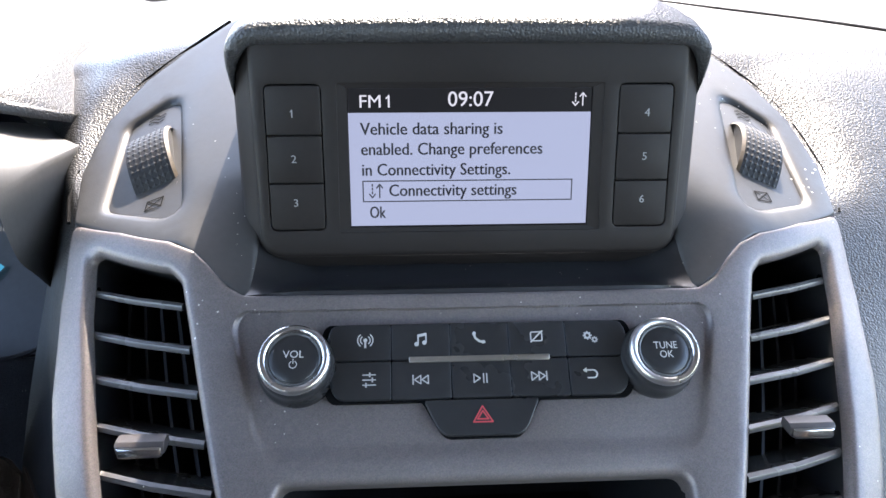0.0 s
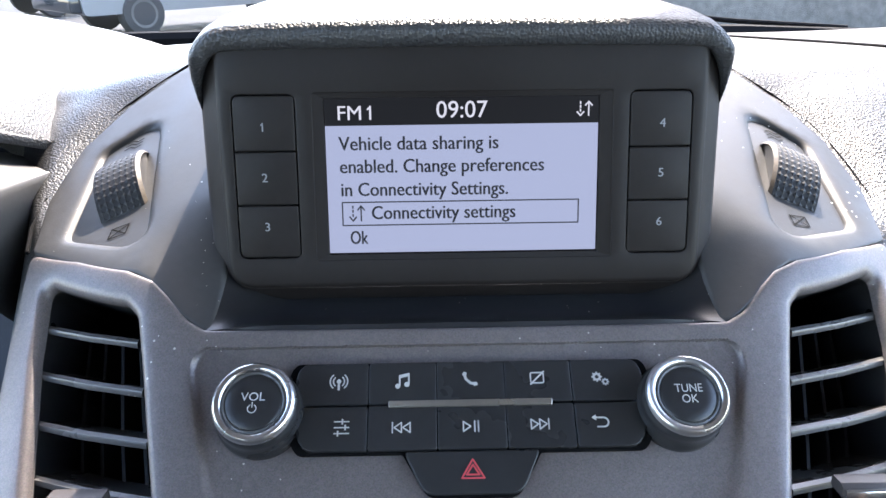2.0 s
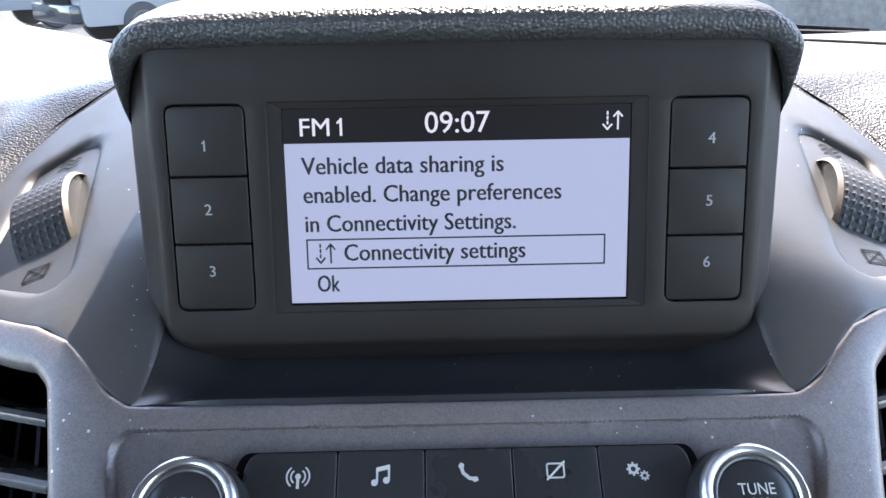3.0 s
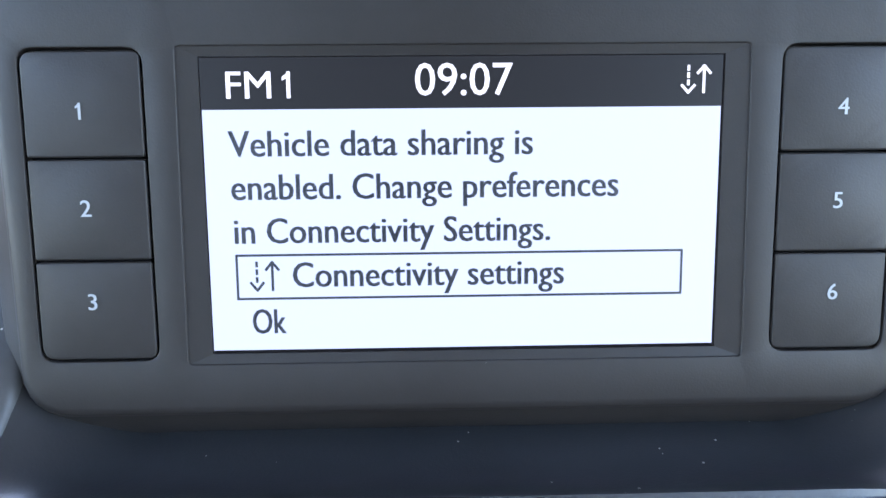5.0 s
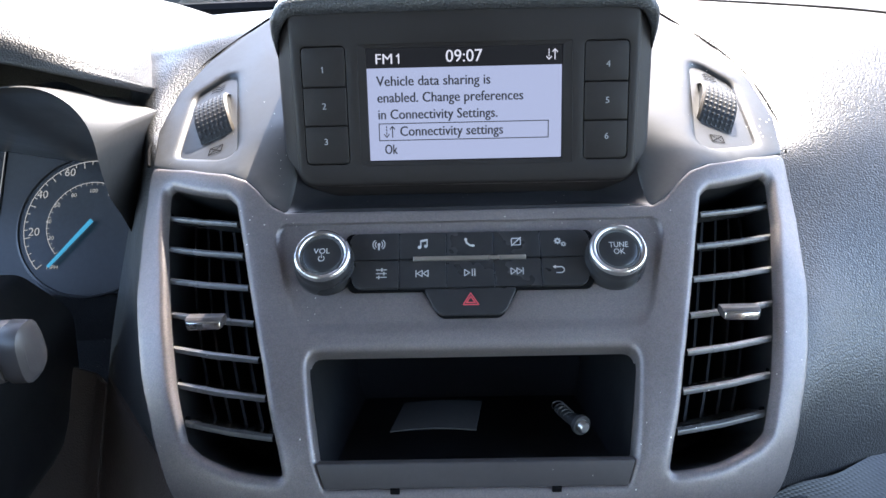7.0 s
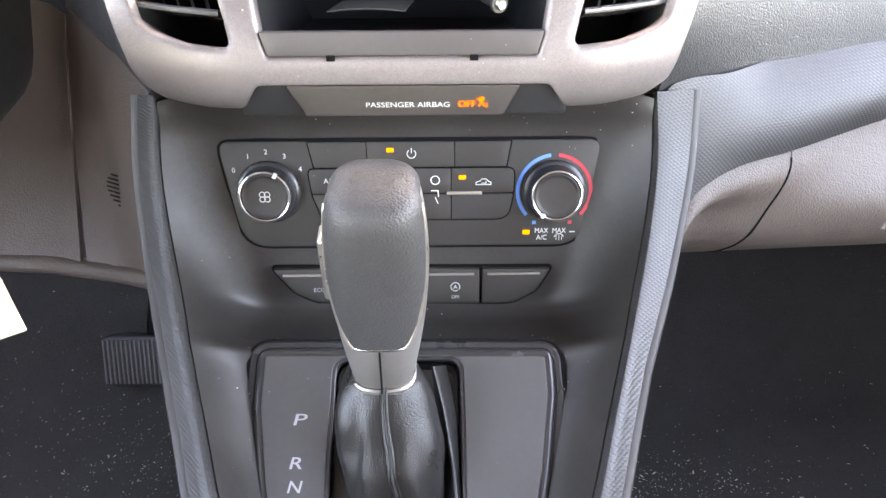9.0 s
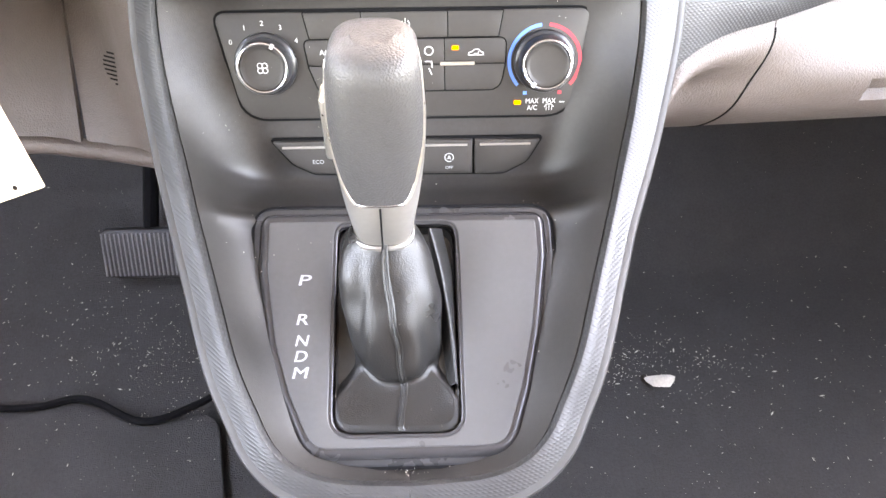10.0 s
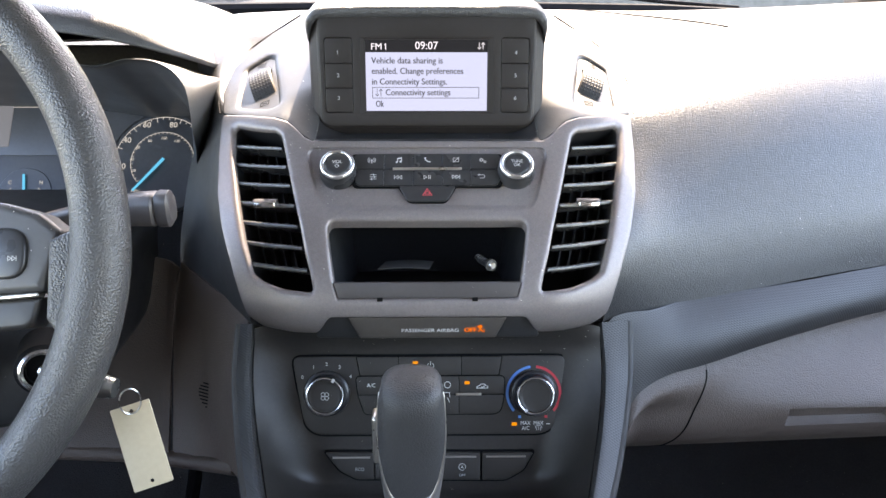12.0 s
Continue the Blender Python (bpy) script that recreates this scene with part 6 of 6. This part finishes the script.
@functools.lru_cache(None)
def glove_section(x):
    top = np.array([np.interp(x, [p[0] for p in bb], [p[1] for p in bb]), np.interp(x, [p[0] for p in bb], [p[2] for p in bb])]) + np.array((.010, -.003))
    yb = .204 + .05 * (x - .2)
    pts = [(top[0], top[1]), (top[0] - .010, top[1] - .016), (yb + .004, 1.104), (yb + .0045, 1.080), (yb + .0145, 1.060), (yb + .031, 1.044), (yb + .058, 1.034)]
    return spline([(0, a, b) for a, b in pts], 120)


def glove_face(x, f):
    xq = round(x, 3)
    p = glove_section(xq)[min(120, int(round(f * 120)))]
    return Vector((x, p[1], p[2]))


def seam_x(f):
    return .2275 + .001 * f - .042 * max(0, f - .12) ** 1.15


HANDLE = (.3005, .395)


def lid_f(a, b):
    x0 = seam_x(b) + .0003
    x = x0 + (.70 - x0) * a
    p = glove_face(x, b)
    if HANDLE[0] < x < HANDLE[1] and .365 < b < .50:
        e = min((x - HANDLE[0]) / .005, (HANDLE[1] - x) / .005, (b - .365) / .02, (.50 - b) / .03, 1)
        p.y += .008 * e * e * (3 - 2 * e)
    return p


part("lid", grid(lid_f, 220, 90, .002), LOWER, glove, "warm grey lid")
part("fixed_side", grid(lambda a, b: glove_face(.1535 + (seam_x(b) - .0003 - .1535) * a, b) + Vector((0, -.022 * max(0, 1 - a * 2.5) ** 2 * (.3 + b), 0)), 24, 30, .003), LOWER, glove, "warm grey fixed side beside the console")
part("lid_seam", wire([glove_face(seam_x(k / 40), k / 40) + Vector((0, -.0001, 0)) for k in range(3, 41)], .0007, 6), GAP, glove, "dark joint of the lid")
part("kick_panel", grid(lambda a, b: (.15 + .6 * a, .245 + .30 * b + .03 * a, 1.036 - .05 * b), 6, 4, .003), CONSOLE, glove, "dark panel under the glovebox")

# ---- pedal, floor things ----
pedal = thing("brake_pedal", "ribbed black rubber brake pedal on a steel arm", "pedal", (-.325, .44, .72))
PD = flat_chart((-.3225, .425, .7045), (0, .50, .866))
pp = part("pad", plate(PD, rounded([(-.056, .031), (.048, .031), (.048, -.031), (-.050, -.031)], .012, 5), [], r=.004, depth=.012, w=0), GRIP, pedal)
for k in range(19):
    u = -.0525 + .00525 * k
    part("rib", plate(PD, box_loop(u - .0013, -.027, u + .0013, .027), [], r=.0008, depth=.002, w=.0016), RUBBER, pp)
part("arm", wire([(-.3225, .435, .70), (-.315, .50, .78), (-.30, .56, .95), (-.295, .58, 1.08)], .009, 8), GAP, pedal, "black steel arm")
mat_out = rounded([(-.70, -.30), (-.19, -.30), (-.185, .10), (-.215, .235), (-.28, .215), (-.36, .245), (-.70, .26)], .03, 5)
FL = flat_chart((0, 0, .664), (0, 1, 0))
solid("floor_mat", plate(FL, mat_out, [], r=.003, depth=.006, step=.03, w=.006), CARPET, "black felt floor mat before the pedals", "floor mat")
cab = solid("floor_cable", wire(spline([(-.70, .262, .673), (-.44, .237, .674), (-.36, .245, .676), (-.29, .215, .677), (-.235, .235, .676), (-.205, .26, .674), (-.17, .27, .672)], 40), .004, 8), GAP, "black bound edge of the floor mat", "binding")
grit = bmesh.new()
rnd = random.Random(7)
for k in range(1700):
    if k % 2:
        x, y = (rnd.uniform(-.62, -.16), rnd.gauss(.33, .09)) if k % 4 == 1 else (rnd.gauss(-.30, .07), rnd.gauss(.31, .05))
    else:
        x, y = (rnd.uniform(.14, .62), rnd.gauss(.26, .10)) if k % 4 == 0 else (rnd.gauss(.27, .07), rnd.gauss(.275, .022))
    z = .664 + (max(0, y - .42) * .75) + (.008 if x < -.18 and y < .23 else 0)
    r = rnd.uniform(.0002, .00055) * (1.7 if rnd.random() < .06 else 1)
    a = rnd.uniform(0, 3.14)
    l = r * rnd.choice((1, 1, 1.5, 4))
    d, e = Vector((math.cos(a), math.sin(a), 0)), Vector((-math.sin(a), math.cos(a), 0))
    c = Vector((x, y, z + r * .5))
    vs = [grit.verts.new(c + d * l), grit.verts.new(c + e * r), grit.verts.new(c - d * l), grit.verts.new(c - e * r), grit.verts.new(c + Vector((0, 0, r)))]
    for m in range(4):
        grit.faces.new((vs[m], vs[(m + 1) % 4], vs[4]))
solid("floor_grit", grit, DEBRIS, "pale grit and fibres strewn on the carpet", "grit", "stuff")
lf = bmesh.new()
cen = Vector((.268, .253, .667))
vs = [lf.verts.new(cen + Vector((.016 * math.cos(a) * (1 + .2 * math.sin(3 * a)), .010 * math.sin(a) * (1 + .25 * math.cos(2 * a)), .001 * math.sin(2 * a)))) for a in [k * math.tau / 16 for k in range(16)]]
tp_ = lf.verts.new(cen + Vector((.002, 0, .004)))
for k in range(16):
    lf.faces.new((vs[k], vs[(k + 1) % 16], tp_))
lf.faces.new(vs[::-1])
solid("paper_scrap", lf, DEBRIS, "pale crumpled scrap lying on the carpet", "scrap")
# pale dust caught in the groove round the shift plate
specks = bmesh.new()
groove = dense(inset(RIM_OUT, -.0030), .0008)
for k in range(420):
    a, b = rnd.choice(groove)
    if b > .02 and rnd.random() < .7 or b > -.06 and rnd.random() < .45:
        continue
    r = rnd.uniform(.00012, .00034)
    c = (a + rnd.gauss(0, .0011), b + rnd.gauss(0, .0011))
    turn = rnd.uniform(0, 3)
    ring = [specks.verts.new(SHIFT(c[0] + r * math.cos(turn + q) * rnd.uniform(.6, 1.5), c[1] + r * math.sin(turn + q), .0004)) for q in (0, 1.57, 3.14, 4.71)]
    tip = specks.verts.new(SHIFT(c[0], c[1], .0004 + r))
    for q in range(4):
        specks.faces.new((ring[q], ring[(q + 1) % 4], tip))
solid("console_dust", specks, DEBRIS, "pale dust specks caught round the shift plate", "dust", "stuff")
